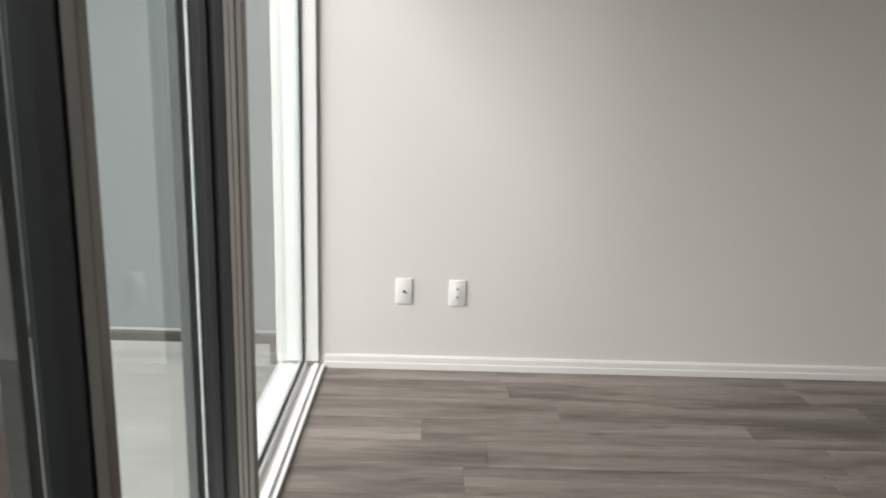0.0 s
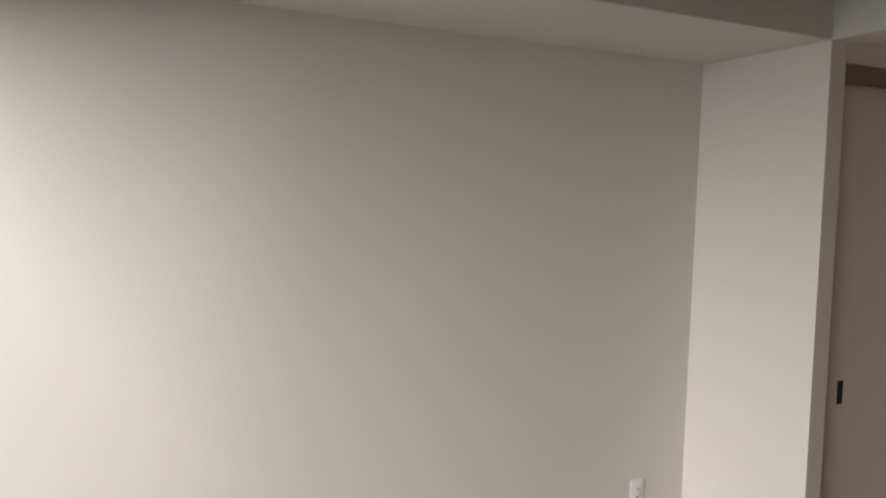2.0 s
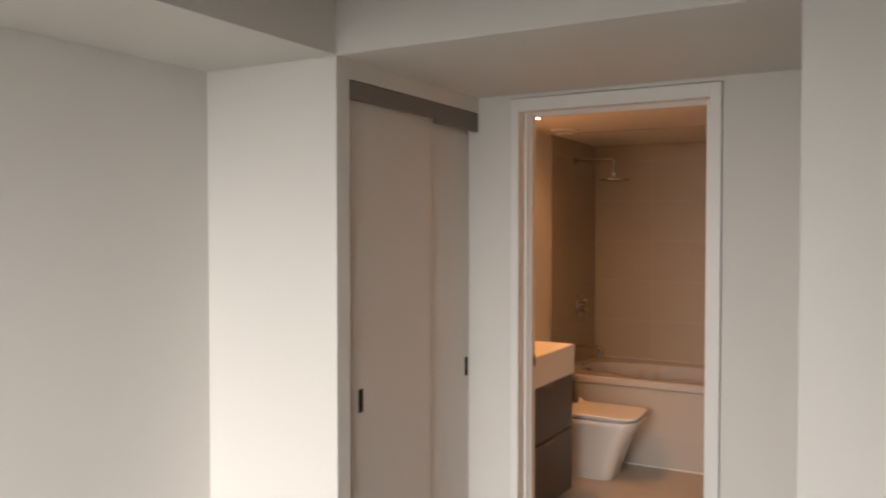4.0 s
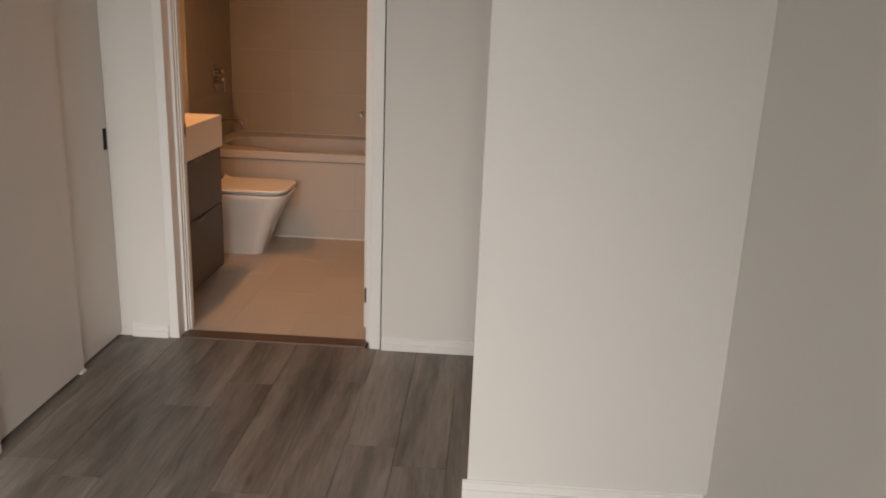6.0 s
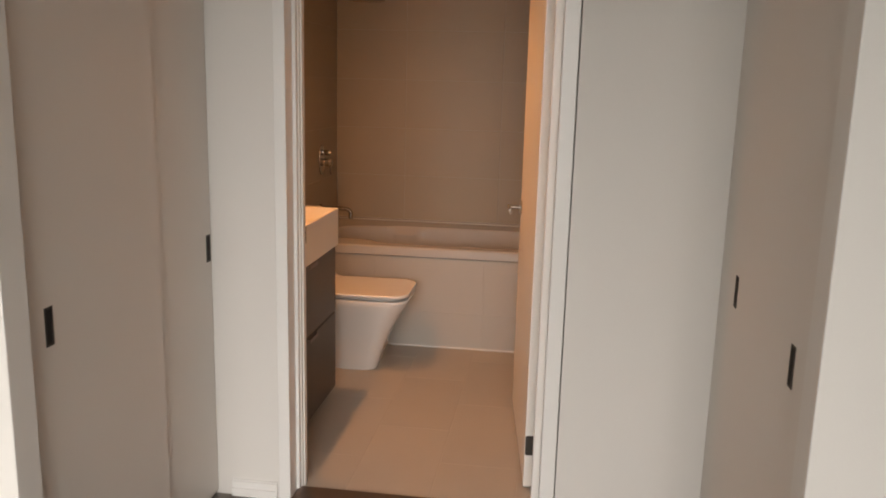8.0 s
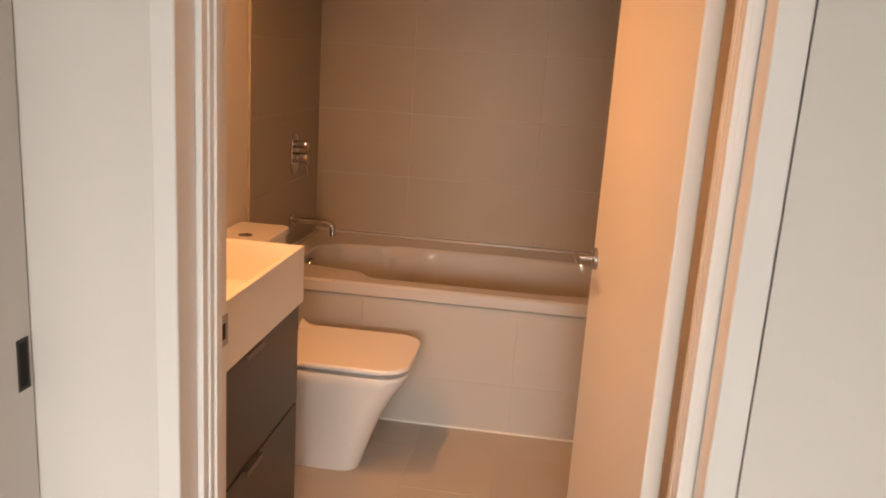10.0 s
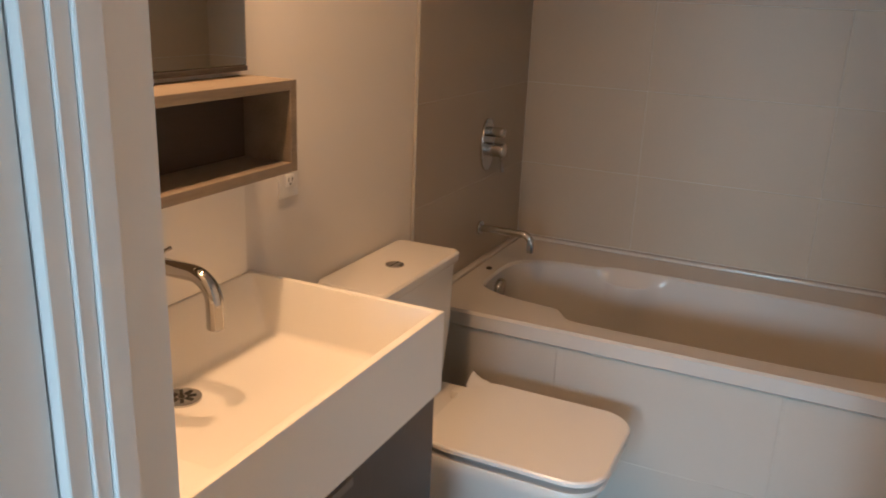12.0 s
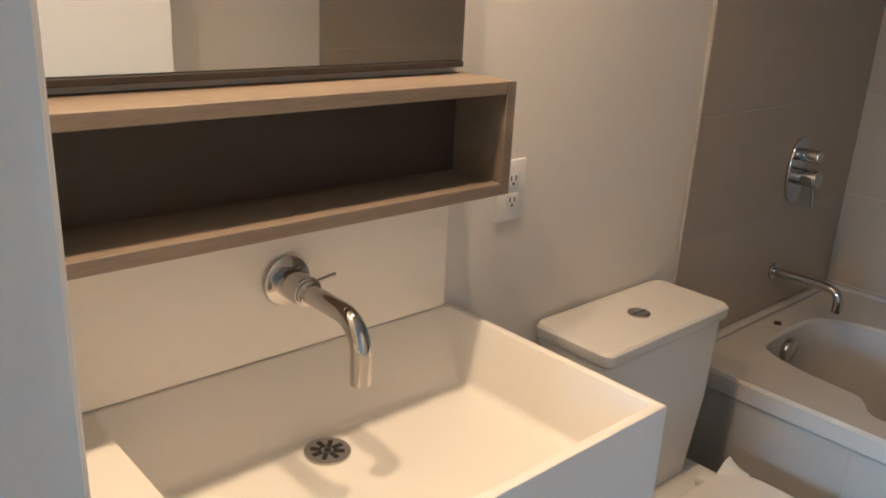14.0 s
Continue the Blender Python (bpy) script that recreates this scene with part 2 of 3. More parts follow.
def rounded_loop(x0, x1, y0, y1, z, radius, n=8):
    pts = []
    for cx, cy, start in ((x1 - radius, y1 - radius, 0), (x0 + radius, y1 - radius, 90), (x0 + radius, y0 + radius, 180), (x1 - radius, y0 + radius, 270)):
        for k in range(n + 1):
            a = radians(start + 90 * k / n)
            pts.append(Vector((cx + radius * math.cos(a), cy + radius * math.sin(a), z)))
    return pts


def loft(loops, close_first=True, close_last=True):
    bm = bmesh.new()
    rings = [[bm.verts.new(p) for p in loop] for loop in loops]
    for r0, r1 in zip(rings, rings[1:]):
        for k in range(len(r0)):
            bm.faces.new((r0[k], r0[(k + 1) % len(r0)], r1[(k + 1) % len(r0)], r1[k]))
    if close_first:
        bm.faces.new(rings[0])
    if close_last:
        bm.faces.new(rings[-1])
    bmesh.ops.recalc_face_normals(bm, faces=bm.faces)
    return bm


def mesh_from(bm, name, mat, smooth=False):
    me = bpy.data.meshes.new(name)
    bm.to_mesh(me)
    bm.free()
    me.materials.append(mat)
    if smooth:
        for poly in me.polygons:
            poly.use_smooth = True
        me.set_sharp_from_angle(angle=radians(35))
    return me


def part(name, bm, mat, parent, label="", smooth=True):
    ob = new(name, mesh_from(bm, name, mat, smooth))
    ob.parent = parent
    if label:
        ob["label"] = label
    return ob


def thing(name, label, category, group="", kind="", at=(0, 0, 0)):
    ob = tagged(new(name), label, category, group, kind)
    ob.location = at
    return ob


def setting(name, bm, mat, label, category="wall", smooth=False):
    return tagged(new(name, mesh_from(bm, name, mat, smooth)), label, category, kind="structure")


def local(ob):
    """Parts keep world coordinates when their thing stands away from the origin."""
    for child in ob.children:
        child.matrix_parent_inverse = Matrix.Translation(ob.location).inverted()


# ================= plan =================
XW = -3.045          # room side of the window track
YN = 0.645           # north wall face
XB0, XB1 = 1.122, 1.308   # wall with the bathroom door
YS = -1.548          # corner of the south closet
YSW = -2.29          # wall south of the closet
ZS, ZC, ZB = 2.19, 2.503, 2.205   # soffit, concrete ceiling, bathroom ceiling
DL, DR, DH = -0.2135, -1.061, 2.114   # bathroom door frame, clear of its stops
YV = 0.34            # bathroom north wall face
XT0, XT1 = 2.848, 3.753    # tiled surround
YBS = -1.24          # bathroom south wall face

setting("wall_north", box(-3.25, XB0, YN, YN + 0.12, 0, ZC), PAINT, "smooth off-white painted bedroom wall above a baseboard")
setting("wall_closet_end_north", box(0, 0.08, 0, YN, 0, ZS, 0.002), PAINT, "off-white painted end wall beside the sliding closet")
setting("wall_closet_end_south", box(0, 0.08, YSW, YS, 0, ZS, 0.002), PAINT, "off-white painted end wall beside the second closet")
setting("closet_header_north", box(0.08, XB0, 0.0, 0.1, 2.118, ZS), PAINT, "off-white painted strip above the closet rail")
setting("closet_header_south", box(0.08, XB0, YS - 0.1, YS, 2.118, ZS), PAINT, "off-white painted strip above the second closet rail")
CN, CS, CH = -0.172, -1.127, 2.170   # outer edges of the bedroom-side casing
G_ = 0.0045                               # groove between casing and wall
setting("wall_bathroom_door", boxes((XB0, XB1, CN + 0.0008, YN + 0.12, 0, ZC), (XB0, XB1, YSW - 0.12, CS - G_, 0, ZC), (XB0, XB1, CS - G_, CN + 0.0008, CH + G_, ZC),
    (XB0 + 0.068, XB1, DL + 0.0178, CN + 0.0008, 0, CH + G_), (XB0 + 0.068, XB1, CS - G_, DR - 0.0178, 0, CH + G_), (XB0 + 0.068, XB1, DR - 0.0178, DL + 0.0178, DH + 0.0178, CH + G_)), PAINT, "off-white painted wall with the bathroom doorway")
setting("wall_south", box(-1.3, XB0, YSW - 0.12, YSW, 0, ZC), PAINT, "off-white painted bedroom wall facing the window side")
setting("wall_entry", box(-1.3, -1.18, -3.88, YSW - 0.12, 0, ZC), PAINT, "plain off-white painted wall")
setting("wall_far_south", box(-3.25, -1.18, -4.0, -3.88, 0, ZC), PAINT, "plain off-white painted wall")
setting("wall_bathroom_north", box(XB1, 3.875, YV, YV + 0.12, 0, ZB), PAINT, "off-white painted bathroom wall behind sink and toilet")
setting("wall_bathroom_south", box(XB1, 3.875, YBS - 0.12, YBS, 0, ZB), PAINT, "off-white painted bathroom wall behind the door")
wall_east = setting("wall_bathroom_east", box(XT1 + 0.0012, 3.885, YBS, YV, 0, ZB), GROUT, "tiled wall along the bathtub with pale grout joints")
surround_n = setting("wall_tub_north", box(XT0 + 0.004, XT1 + 0.012, 0.3302, YV, 0, ZB), GROUT, "tiled end wall with shower valve above the bathtub")
surround_s = setting("wall_tub_south", box(XT0 + 0.004, XT1 + 0.012, YBS, YBS + 0.0188, 0, ZB), GROUT, "tiled end wall at the foot of the bathtub")

setting("ceiling", box(-3.25, 3.95, -4.0, YN + 0.12, ZC, ZC + 0.12), CONCRETE, "bare grey concrete ceiling slab", "ceiling")
setting("bulkhead_north", box(-2.385, 0.0, 0.0, YN, ZS, ZC, 0.002), PAINT, "painted bulkhead dropped along the bedroom wall", "ceiling")
setting("ceiling_closet_passage", box(0.0, XB0, YSW, YN, ZS, ZC, 0.002), PAINT, "lowered painted ceiling over the closet passage", "ceiling")
setting("bulkhead_window", box(-3.25, -2.385, -3.88, YN, 2.145, ZC, 0.002), PAINT, "painted bulkhead dropped along the window wall", "ceiling")
setting("ceiling_bathroom", box(XB1, 3.885, YBS - 0.12, YV + 0.12, ZB, ZB + 0.12), PAINT, "painted bathroom ceiling", "ceiling")

TX = 1.214   # seam between threshold and bathroom tiles
floor = setting("floor", boxes((XW - 0.01, XB0, YSW, YN, -0.15, -0.006), (XW - 0.01, -1.24, -3.88, YSW, -0.15, -0.006)), SUBFLOOR, "grey-brown wood-look vinyl plank floor", "floor")
bath_floor = setting("floor_bathroom", box(TX, 3.0, YBS, YV, -0.15, 0.0012), GROUT, "large greige porcelain floor tiles with thin joints", "floor")
setting("threshold", box(XB0, TX - 0.001, DR, DL, -0.02, 0.007, 0.004), THRESHOLD, "dark brown wooden threshold strip in the doorway", "threshold")


def baseboard(name, x0, y0, x1, y1, nx, ny):
    """A two-step skirting on a wall's face from (x0, y0) to (x1, y1); (nx, ny) points into the room."""
    bm = bmesh.new()
    for depth, z0, z1 in ((0.015, 0.0, 0.030), (0.011, 0.030, 0.056), (0.007, 0.056, 0.062)):
        xs, ys = sorted((x0, x1)), sorted((y0, y1))
        if nx:
            xs = sorted((x0, x0 + nx * depth))
        else:
            ys = sorted((y0, y0 + ny * depth))
        add_box(bm, xs[0], xs[1], ys[0], ys[1], z0, z1, 0.0015, 1)
    return setting(name, bm, TRIM, "white painted two-step baseboard", "baseboard", True)


baseboard("baseboard_north", XW, YN, 0.0, YN, 0, -1)
baseboard("baseboard_closet_end_north", 0.0, -0.015, 0.0, YN - 0.015, -1, 0)
baseboard("baseboard_closet_end_south", 0.0, YSW + 0.015, 0.0, YS + 0.015, -1, 0)
baseboard("baseboard_south", -1.3, YSW, 0.0, YSW, 0, 1)
baseboard("baseboard_bathroom_wall_north", XB0, CN + 0.006, XB0, 0.0, -1, 0)
baseboard("baseboard_bathroom_wall_south", XB0, -1.585, XB0, CS - 0.006, -1, 0)


# ================= bathroom doorway =================
def door_casing(name, x0, x1, yn0, yn1, ys0, ys1, z0, z1):
    """Flat boards on both sides and over the doorway, mitred as butt joints."""
    bm = bmesh.new()
    for ya, yb, za, zb in ((yn0, yn1, 0, z1), (ys0, ys1, 0, z1), (ys1, yn0, z0, z1)):
        add_box(bm, x0, x1, ya, yb, za, zb, 0.002, 1)
    return setting(name, bm, TRIM, "white painted flat door casing", "door casing", True)


door_casing("casing_bedroom_side", XB0 - 0.006, XB0 + 0.066, -0.212, CN, CS, -1.079, DH - 0.004, CH)
door_casing("casing_bathroom_side", XB1, XB1 + 0.012, DL + 0.006, DL + 0.06, DR - 0.06, DR - 0.006, DH + 0.004, DH + 0.06)
jamb = boxes((XB0 + 0.067, XB1 + 0.008, DL, DL + 0.0175, 0, DH, 0.0015, 1), (XB0 + 0.067, XB1 + 0.008, DR - 0.0175, DR, 0, DH, 0.0015, 1), (XB0 + 0.067, XB1 + 0.008, DR - 0.0175, DL + 0.0175, DH + 0.0005, DH + 0.0175, 0.0015, 1))
for a, b, d, e in ((0.067, 0.088, 0.0100, 0.0085), (0.088, 0.105, 0.0140, 0.0095), (0.105, 0.130, 0.0185, 0.0110)):
    add_box(jamb, XB0 + a, XB0 + b, DL - d, DL + 0.002, 0, DH - d, 0.0012, 1)
    add_box(jamb, XB0 + a, XB0 + b, DR - 0.002, DR + e, 0, DH - d, 0.0012, 1)
    add_box(jamb, XB0 + a, XB0 + b, DR - 0.002, DL + 0.002, DH - d + 0.0002, DH + 0.002, 0.0012, 1)
setting("door_frame", jamb, TRIM, "white painted door frame with a stop", "door frame", True)
strike = thing("strike_plate", "satin metal strike plate in the white door frame", "strike plate", at=(XB1 - 0.015, DL, 0.915))
part("plate", boxes((XB1 - 0.028, XB1 + 0.0105, DL - 0.0022, DL + 0.001, 0.885, 0.946, 0.0008, 1), (XB1 + 0.0075, XB1 + 0.0105, DL - 0.0022, DL + 0.008, 0.895, 0.936, 0.0008, 1)), NICKEL, strike)
part("latch_hole", boxes((XB1 - 0.019, XB1 - 0.003, DL - 0.003, DL - 0.001, 0.900, 0.931, 0.0004, 1)), SLOT, strike, "dark latch hole")
local(strike)

# The open leaf hangs on the south jamb and stands in the bathroom.
leaf_turn = Matrix.Translation((1.348, -1.053, 0)) @ Matrix.Rotation(radians(5.75), 4, "Z")
bath_door = tagged(new("door_1"), "white flush bathroom door standing open, with satin lever", "door", kind="structure")
bath_door.matrix_world = leaf_turn
part("leaf", box(0.0, 0.834, 0.0, 0.034, 0.012, 2.06, 0.002, 1), LEAF_PAINT, bath_door)
for side, y in ((1, 0.034), (-1, 0.0)):
    handle = part("lever_handle", tube([(0.774, y + side * 0.004, 0.932), (0.774, y + side * 0.052, 0.932)], 0.0085), NICKEL, bath_door, "satin nickel lever handle")
    part("rose", add_cylinder(bmesh.new(), (0.774, y + side * 0.005, 0.932), (0, 1, 0), 0.030, 0.010, 0.002), NICKEL, handle)
    blade = box(-0.118, 0.012, -0.0055, 0.0055, -0.013, 0.013, 0.003)
    bmesh.ops.transform(blade, matrix=Matrix.Translation((0.774, y + side * 0.055, 0.930)) @ Matrix.Rotation(radians(-18 * side), 4, "X"), verts=blade.verts)
    part("lever", blade, NICKEL, handle)
part("latch", box(0.8335, 0.8415, 0.010, 0.024, 0.917, 0.945, 0.001, 1), NICKEL, bath_door, "satin metal latch bolt")
for z in (0.174, 1.895):
    hinge = part("hinge", add_cylinder(bmesh.new(), (-0.010, -0.004, z), (0, 0, 1), 0.006, 0.078), BRONZE, bath_door, "dark metal hinge")
    leaf_plate = box(-0.0020, 0.0006, -0.004, 0.032, z - 0.0375, z + 0.0375)
    bmesh.ops.bevel(leaf_plate, geom=[e for e in leaf_plate.edges if abs(e.verts[0].co.x - e.verts[1].co.x) > 0.001], offset=0.007, segments=3, affect="EDGES", profile=0.5)
    part("hinge_plate", leaf_plate, BRONZE, hinge)


# ================= sliding closets =================
def sliding_closet(y_front, side, x_split, pull_near, pull_far, group):
    """Two bypass doors behind a fascia; side is +1 where the closet lies north of the passage."""
    d = side
    def span(a, b):
        return min(y_front + d * a, y_front + d * b), max(y_front + d * a, y_front + d * b)
    rail = thing("closet_rail", "dark taupe fascia hiding the sliding door rail", "rail", group, at=(0.6, y_front, 2.118))
    part("fascia", boxes((0.081, x_split + 0.02, *span(0.002, 0.018), 2.046, 2.117, 0.002, 1), (x_split + 0.02, XB0 - 0.001, *span(0.002, 0.018), 2.028, 2.117, 0.002, 1)), FASCIA, rail)
    part("track", box(0.081, XB0 - 0.001, *span(0.020, 0.086), 2.085, 2.116), ALU_GREY, rail, "grey aluminium top track")
    local(rail)
    for x0, x1, a, b, hx, what in ((0.083, x_split + 0.02, 0.032, 0.048, pull_near, "near"), (x_split - 0.06, XB0 - 0.003, 0.053, 0.070, pull_far, "far")):
        door = thing("sliding_door", "off-white flat sliding closet door with dark flush pull" if what == "near" else "off-white sliding closet door running behind the other one", "closet door", group, at=((x0 + x1) / 2, y_front + d * (a + b) / 2, 0.014))
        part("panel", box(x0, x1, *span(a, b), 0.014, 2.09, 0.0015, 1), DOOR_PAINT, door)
        pull = part("flush_pull", boxes((hx - 0.015, hx - 0.010, *span(a - 0.002, a + 0.004), 0.851, 0.942, 0.0006, 1), (hx + 0.010, hx + 0.015, *span(a - 0.002, a + 0.004), 0.851, 0.942, 0.0006, 1),
                    (hx - 0.010, hx + 0.010, *span(a - 0.002, a + 0.004), 0.851, 0.857, 0.0006, 1), (hx - 0.010, hx + 0.010, *span(a - 0.002, a + 0.004), 0.936, 0.942, 0.0006, 1)), BRONZE, door, "dark metal flush pull")
        part("recess", box(hx - 0.0102, hx + 0.0102, *span(a - 0.0008, a + 0.003), 0.8568, 0.9362), PULL_DARK, pull, "dark recess")
        local(door)
    guide = thing("floor_guide", "small white floor guide under the closet doors", "door guide", group, at=(x_split, y_front, 0))
    part("guide_block", box(x_split - 0.012, x_split + 0.025, *span(0.026, 0.076), 0.0, 0.013, 0.002, 1), TRIM, guide)
    local(guide)


sliding_closet(0.0, 1, 0.70, 0.190, 1.094, "north closet")
sliding_closet(YS, -1, 0.70, 0.262, 0.900, "south closet")


# ================= wall plates =================
def wall_plate(at, kind, facing=1):
    """A plate of 70 by 114 mm on a wall facing -y."""
    label = {"coax": "white wall plate with a single cable socket", "duplex": "white duplex wall socket with cover plate", "dots": "white wall plate with two small sockets"}[kind]
    ob = thing("wall_socket", label, "wall socket", at=at)
    part("cover_plate", box(-0.035, 0.035, -0.006, 0.0, -0.057, 0.057, 0.003), PLATE, ob)
    if kind == "coax":
        part("socket", add_cylinder(bmesh.new(), (0, -0.008, 0.0), (0, 1, 0), 0.0048, 0.012, 0.0, 12), SLOT, ob, "dark cable socket")
    elif kind == "dots":
        part("insert", box(-0.0165, 0.0165, -0.0075, -0.005, -0.034, 0.034, 0.001), PLATE, ob)
        for dz in (-0.018, 0.018):
            part("socket", add_cylinder(bmesh.new(), (0, -0.0085, dz), (0, 1, 0), 0.0031, 0.004, 0.0, 12), SLOT, ob, "small dark socket")
    else:
        for dz in (-0.02, 0.02):
            face = part("socket_face", box(-0.0165, 0.0165, -0.0085, -0.005, dz - 0.0145, dz + 0.0145, 0.003), PLATE, ob)
            for sx in (-0.006, 0.006):
                part("slot", box(sx - 0.0012, sx + 0.0012, -0.0092, -0.008, dz - 0.001, dz + 0.008), SLOT, face)
            part("slot", add_cylinder(bmesh.new(), (0, -0.0086, dz - 0.007), (0, 1, 0), 0.0026, 0.0012, 0.0, 10), SLOT, face)
    for dz in (-0.047, 0.047):
        part("screw", add_cylinder(bmesh.new(), (0, -0.0065, dz), (0, 1, 0), 0.0028, 0.0014, 0.0, 10), PLATE, ob)
    return ob


wall_plate((-2.707, YN, 0.353), "coax")
wall_plate((-2.480, YN, 0.350), "dots")
wall_plate((-0.251, YN, 0.355), "dots")
wall_plate((2.252, YV, 1.078), "duplex")

# ================= window wall =================
YWS = -1.87   # south end of the glass
# Unseen, assumed wall; its end limits the daylight on the south side.
setting("wall_west", box(-3.25, XW, -3.88, YWS, 0, ZC), PAINT, "unseen off-white wall added beside the window to limit its daylight")
window = tagged(new("window_1"), "floor-to-ceiling sliding glass door with dark aluminium stiles", "window", kind="structure")
part("sill", boxes((-3.25, -3.135, YWS, YN, -0.05, 0.012, 0.001, 1), (-3.135, -3.118, YWS, YN, -0.05, 0.03, 0.002, 1), (-3.118, -3.092, YWS, YN, -0.05, 0.008), (-3.092, -3.068, YWS, YN, -0.05, 0.02, 0.002, 1),
                   (-3.068, -3.060, YWS, YN, -0.05, 0.006), (-3.060, XW, YWS, YN, -0.05, 0.014, 0.002, 1)), ALU_WHITE, window, "white ribbed aluminium floor track")
part("frame", boxes((-3.25, -3.07, YN - 0.018, YN, 0.03, 2.145, 0.002, 1), (-3.25, -3.10, YWS, YN - 0.018, 2.095, 2.145, 0.002, 1), (-3.25, -3.07, YWS, YWS + 0.02, 0.03, 2.145, 0.002, 1)), ALU_WHITE, window, "white aluminium outer frame")
part("gasket", boxes((-3.139, -3.131, -0.66, YN - 0.02, 0.031, 0.038), (-3.139, -3.131, YN - 0.026, YN - 0.0185, 0.031, 2.095)), RUBBER, window, "black glazing gasket")
YA, YB = -1.50, -0.69   # faces of the two stile stacks
for y0, y1, x in ((YB + 0.03, YN - 0.019, -3.142), (YA + 0.03, YB - 0.002, -3.166), (YWS + 0.02, YA - 0.002, -3.161)):
    pane = part("pane", box(x - 0.003, x + 0.003, y0, y1, 0.03, 2.10), GLASS, window)
    pane.visible_shadow = False
    pane.data.materials.append(CLEAR)
    for poly in pane.data.polygons:
        poly.material_index = 0 if poly.normal.x > 0.5 else 1


def stile_stack(y, rows):
    """Profiles side by side across the wall's depth; each row is x0, x1, how far its face stands back, length, material, name."""
    first = None
    for x0, x1, back, length, mat, name in rows:
        ob = part(name, box(x0, x1, y + back, y + length, 0.03, 2.10, 0.0015 if back < 0.006 else 0.0, 1), mat, first or window)
        first = first or ob
    return first


stile_stack(YA, ((-3.192, -3.122, 0.0, 0.042, ALU_DARK, "stile"), (-3.122, -3.115, 0.010, 0.035, RUBBER, "seal"), (-3.115, -3.093, 0.001, 0.040, ALU_WARM, "cover_profile"), (-3.205, -3.192, 0.012, 0.040, RUBBER, "seal")))
stile_stack(YB, ((-3.232, -3.206, 0.0, 0.045, ALU_MID, "stile"), (-3.206, -3.188, 0.009, 0.040, RUBBER, "seal"), (-3.188, -3.182, 0.003, 0.040, ALU_WHITE, "interlock_strip"), (-3.182, -3.156, 0.010, 0.040, RUBBER, "seal"),
                 (-3.156, -3.136, 0.002, 0.045, ALU_DARK, "interlock_profile"), (-3.136, -3.119, 0.009, 0.040, RUBBER, "seal"), (-3.119, -3.097, 0.001, 0.045, ALU_DARK, "cover_profile"),
                 (-3.0955, -3.083, 0.001, 0.045, ALU_WARM, "rib"), (-3.0815, -3.069, 0.0, 0.045, ALU_WARM, "rib"), (-3.0675, -3.052, 0.002, 0.046, ALU_WARM, "rib"), (-3.097, -3.053, 0.005, 0.040, RUBBER, "seal")))
stile_stack(YA - 0.10, ((-3.262, -3.168, 0.0, 0.040, ALU_DARK, "stile"), (-3.262, -3.248, -0.004, 0.0, RUBBER, "seal")))
part("roller_cover", box(-3.098, -3.054, YB - 0.012, YB + 0.02, 0.022, 0.062, 0.008, 3), ALU_GREY, window, "grey rounded roller cover at the foot of the stile")
setting("balcony_floor", box(-4.7, -3.25, -4.2, 1.2, -0.2, -0.04), BALCONY, "grey concrete balcony slab outside the glass", "balcony")
guard = thing("balcony_rail", "low dark grey rail at the end of the balcony", "railing", at=(-3.98, 0.76, -0.04))
part("rail", box(-4.69, -3.27, 0.745, 0.775, 0.058, 0.100, 0.003, 1), ALU_DARK, guard)
for x in (-4.66, -3.29):
    part("foot", box(x - 0.015, x + 0.015, 0.75, 0.77, -0.04, 0.0575), ALU_DARK, guard)
local(guard)
# Added self-lit shell, so the view through the panes is not dark.
SHELL_GLOW = emitter("glowing_distance", (0.86, 0.97, 0.95), 0.22)
glow_shell = bmesh.new()
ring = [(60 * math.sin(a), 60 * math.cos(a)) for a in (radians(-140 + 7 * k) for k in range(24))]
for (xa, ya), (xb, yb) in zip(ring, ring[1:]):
    glow_shell.faces.new([glow_shell.verts.new(v) for v in ((xa, ya, -40), (xb, yb, -40), (xb, yb, 50), (xa, ya, 50))])
setting("backdrop", glow_shell, SHELL_GLOW, "plain glowing backdrop added for the pale overcast distance", "backdrop")

# ================= vanity =================
VX0, VX1, VY = XB1 + 0.004, 2.115, -0.117
vanity = thing("vanity_cabinet", "dark taupe wood-grain vanity with two drawers", "cabinet", at=(1.68, 0.1, 0))
part("body", boxes((VX0, VX1 - 0.004, VY + 0.033, YV - 0.002, 0.045, 0.720), (VX0 + 0.02, VX1 - 0.03, -0.04, YV - 0.002, 0.0, 0.045)), VANITY, vanity)
for z0, z1 in ((0.045, 0.406), (0.412, 0.716)):
    drawer = part("drawer", box(VX0, VX1 - 0.004, VY + 0.012, VY + 0.031, z0, z1, 0.0015, 1), VANITY, vanity)
    part("edge_pull", boxes((1.675, 1.785, VY - 0.001, VY + 0.022, z1 - 0.001, z1 + 0.0015, 0.0005, 1), (1.675, 1.785, VY - 0.003, VY, z1 - 0.014, z1 + 0.0015, 0.0005, 1)), FASCIA, drawer, "dark taupe edge pull")
local(vanity)

sink = thing("sink", "thick white solid-surface sink with a wide basin", "sink", at=(1.68, 0.1, 0.726))
bx0, bx1, by0, by1 = 1.487, VX1 - 0.014, VY + 0.016, YV - 0.012
zt, zf = 0.8905, 0.766
bm = bmesh.new()
rings = []
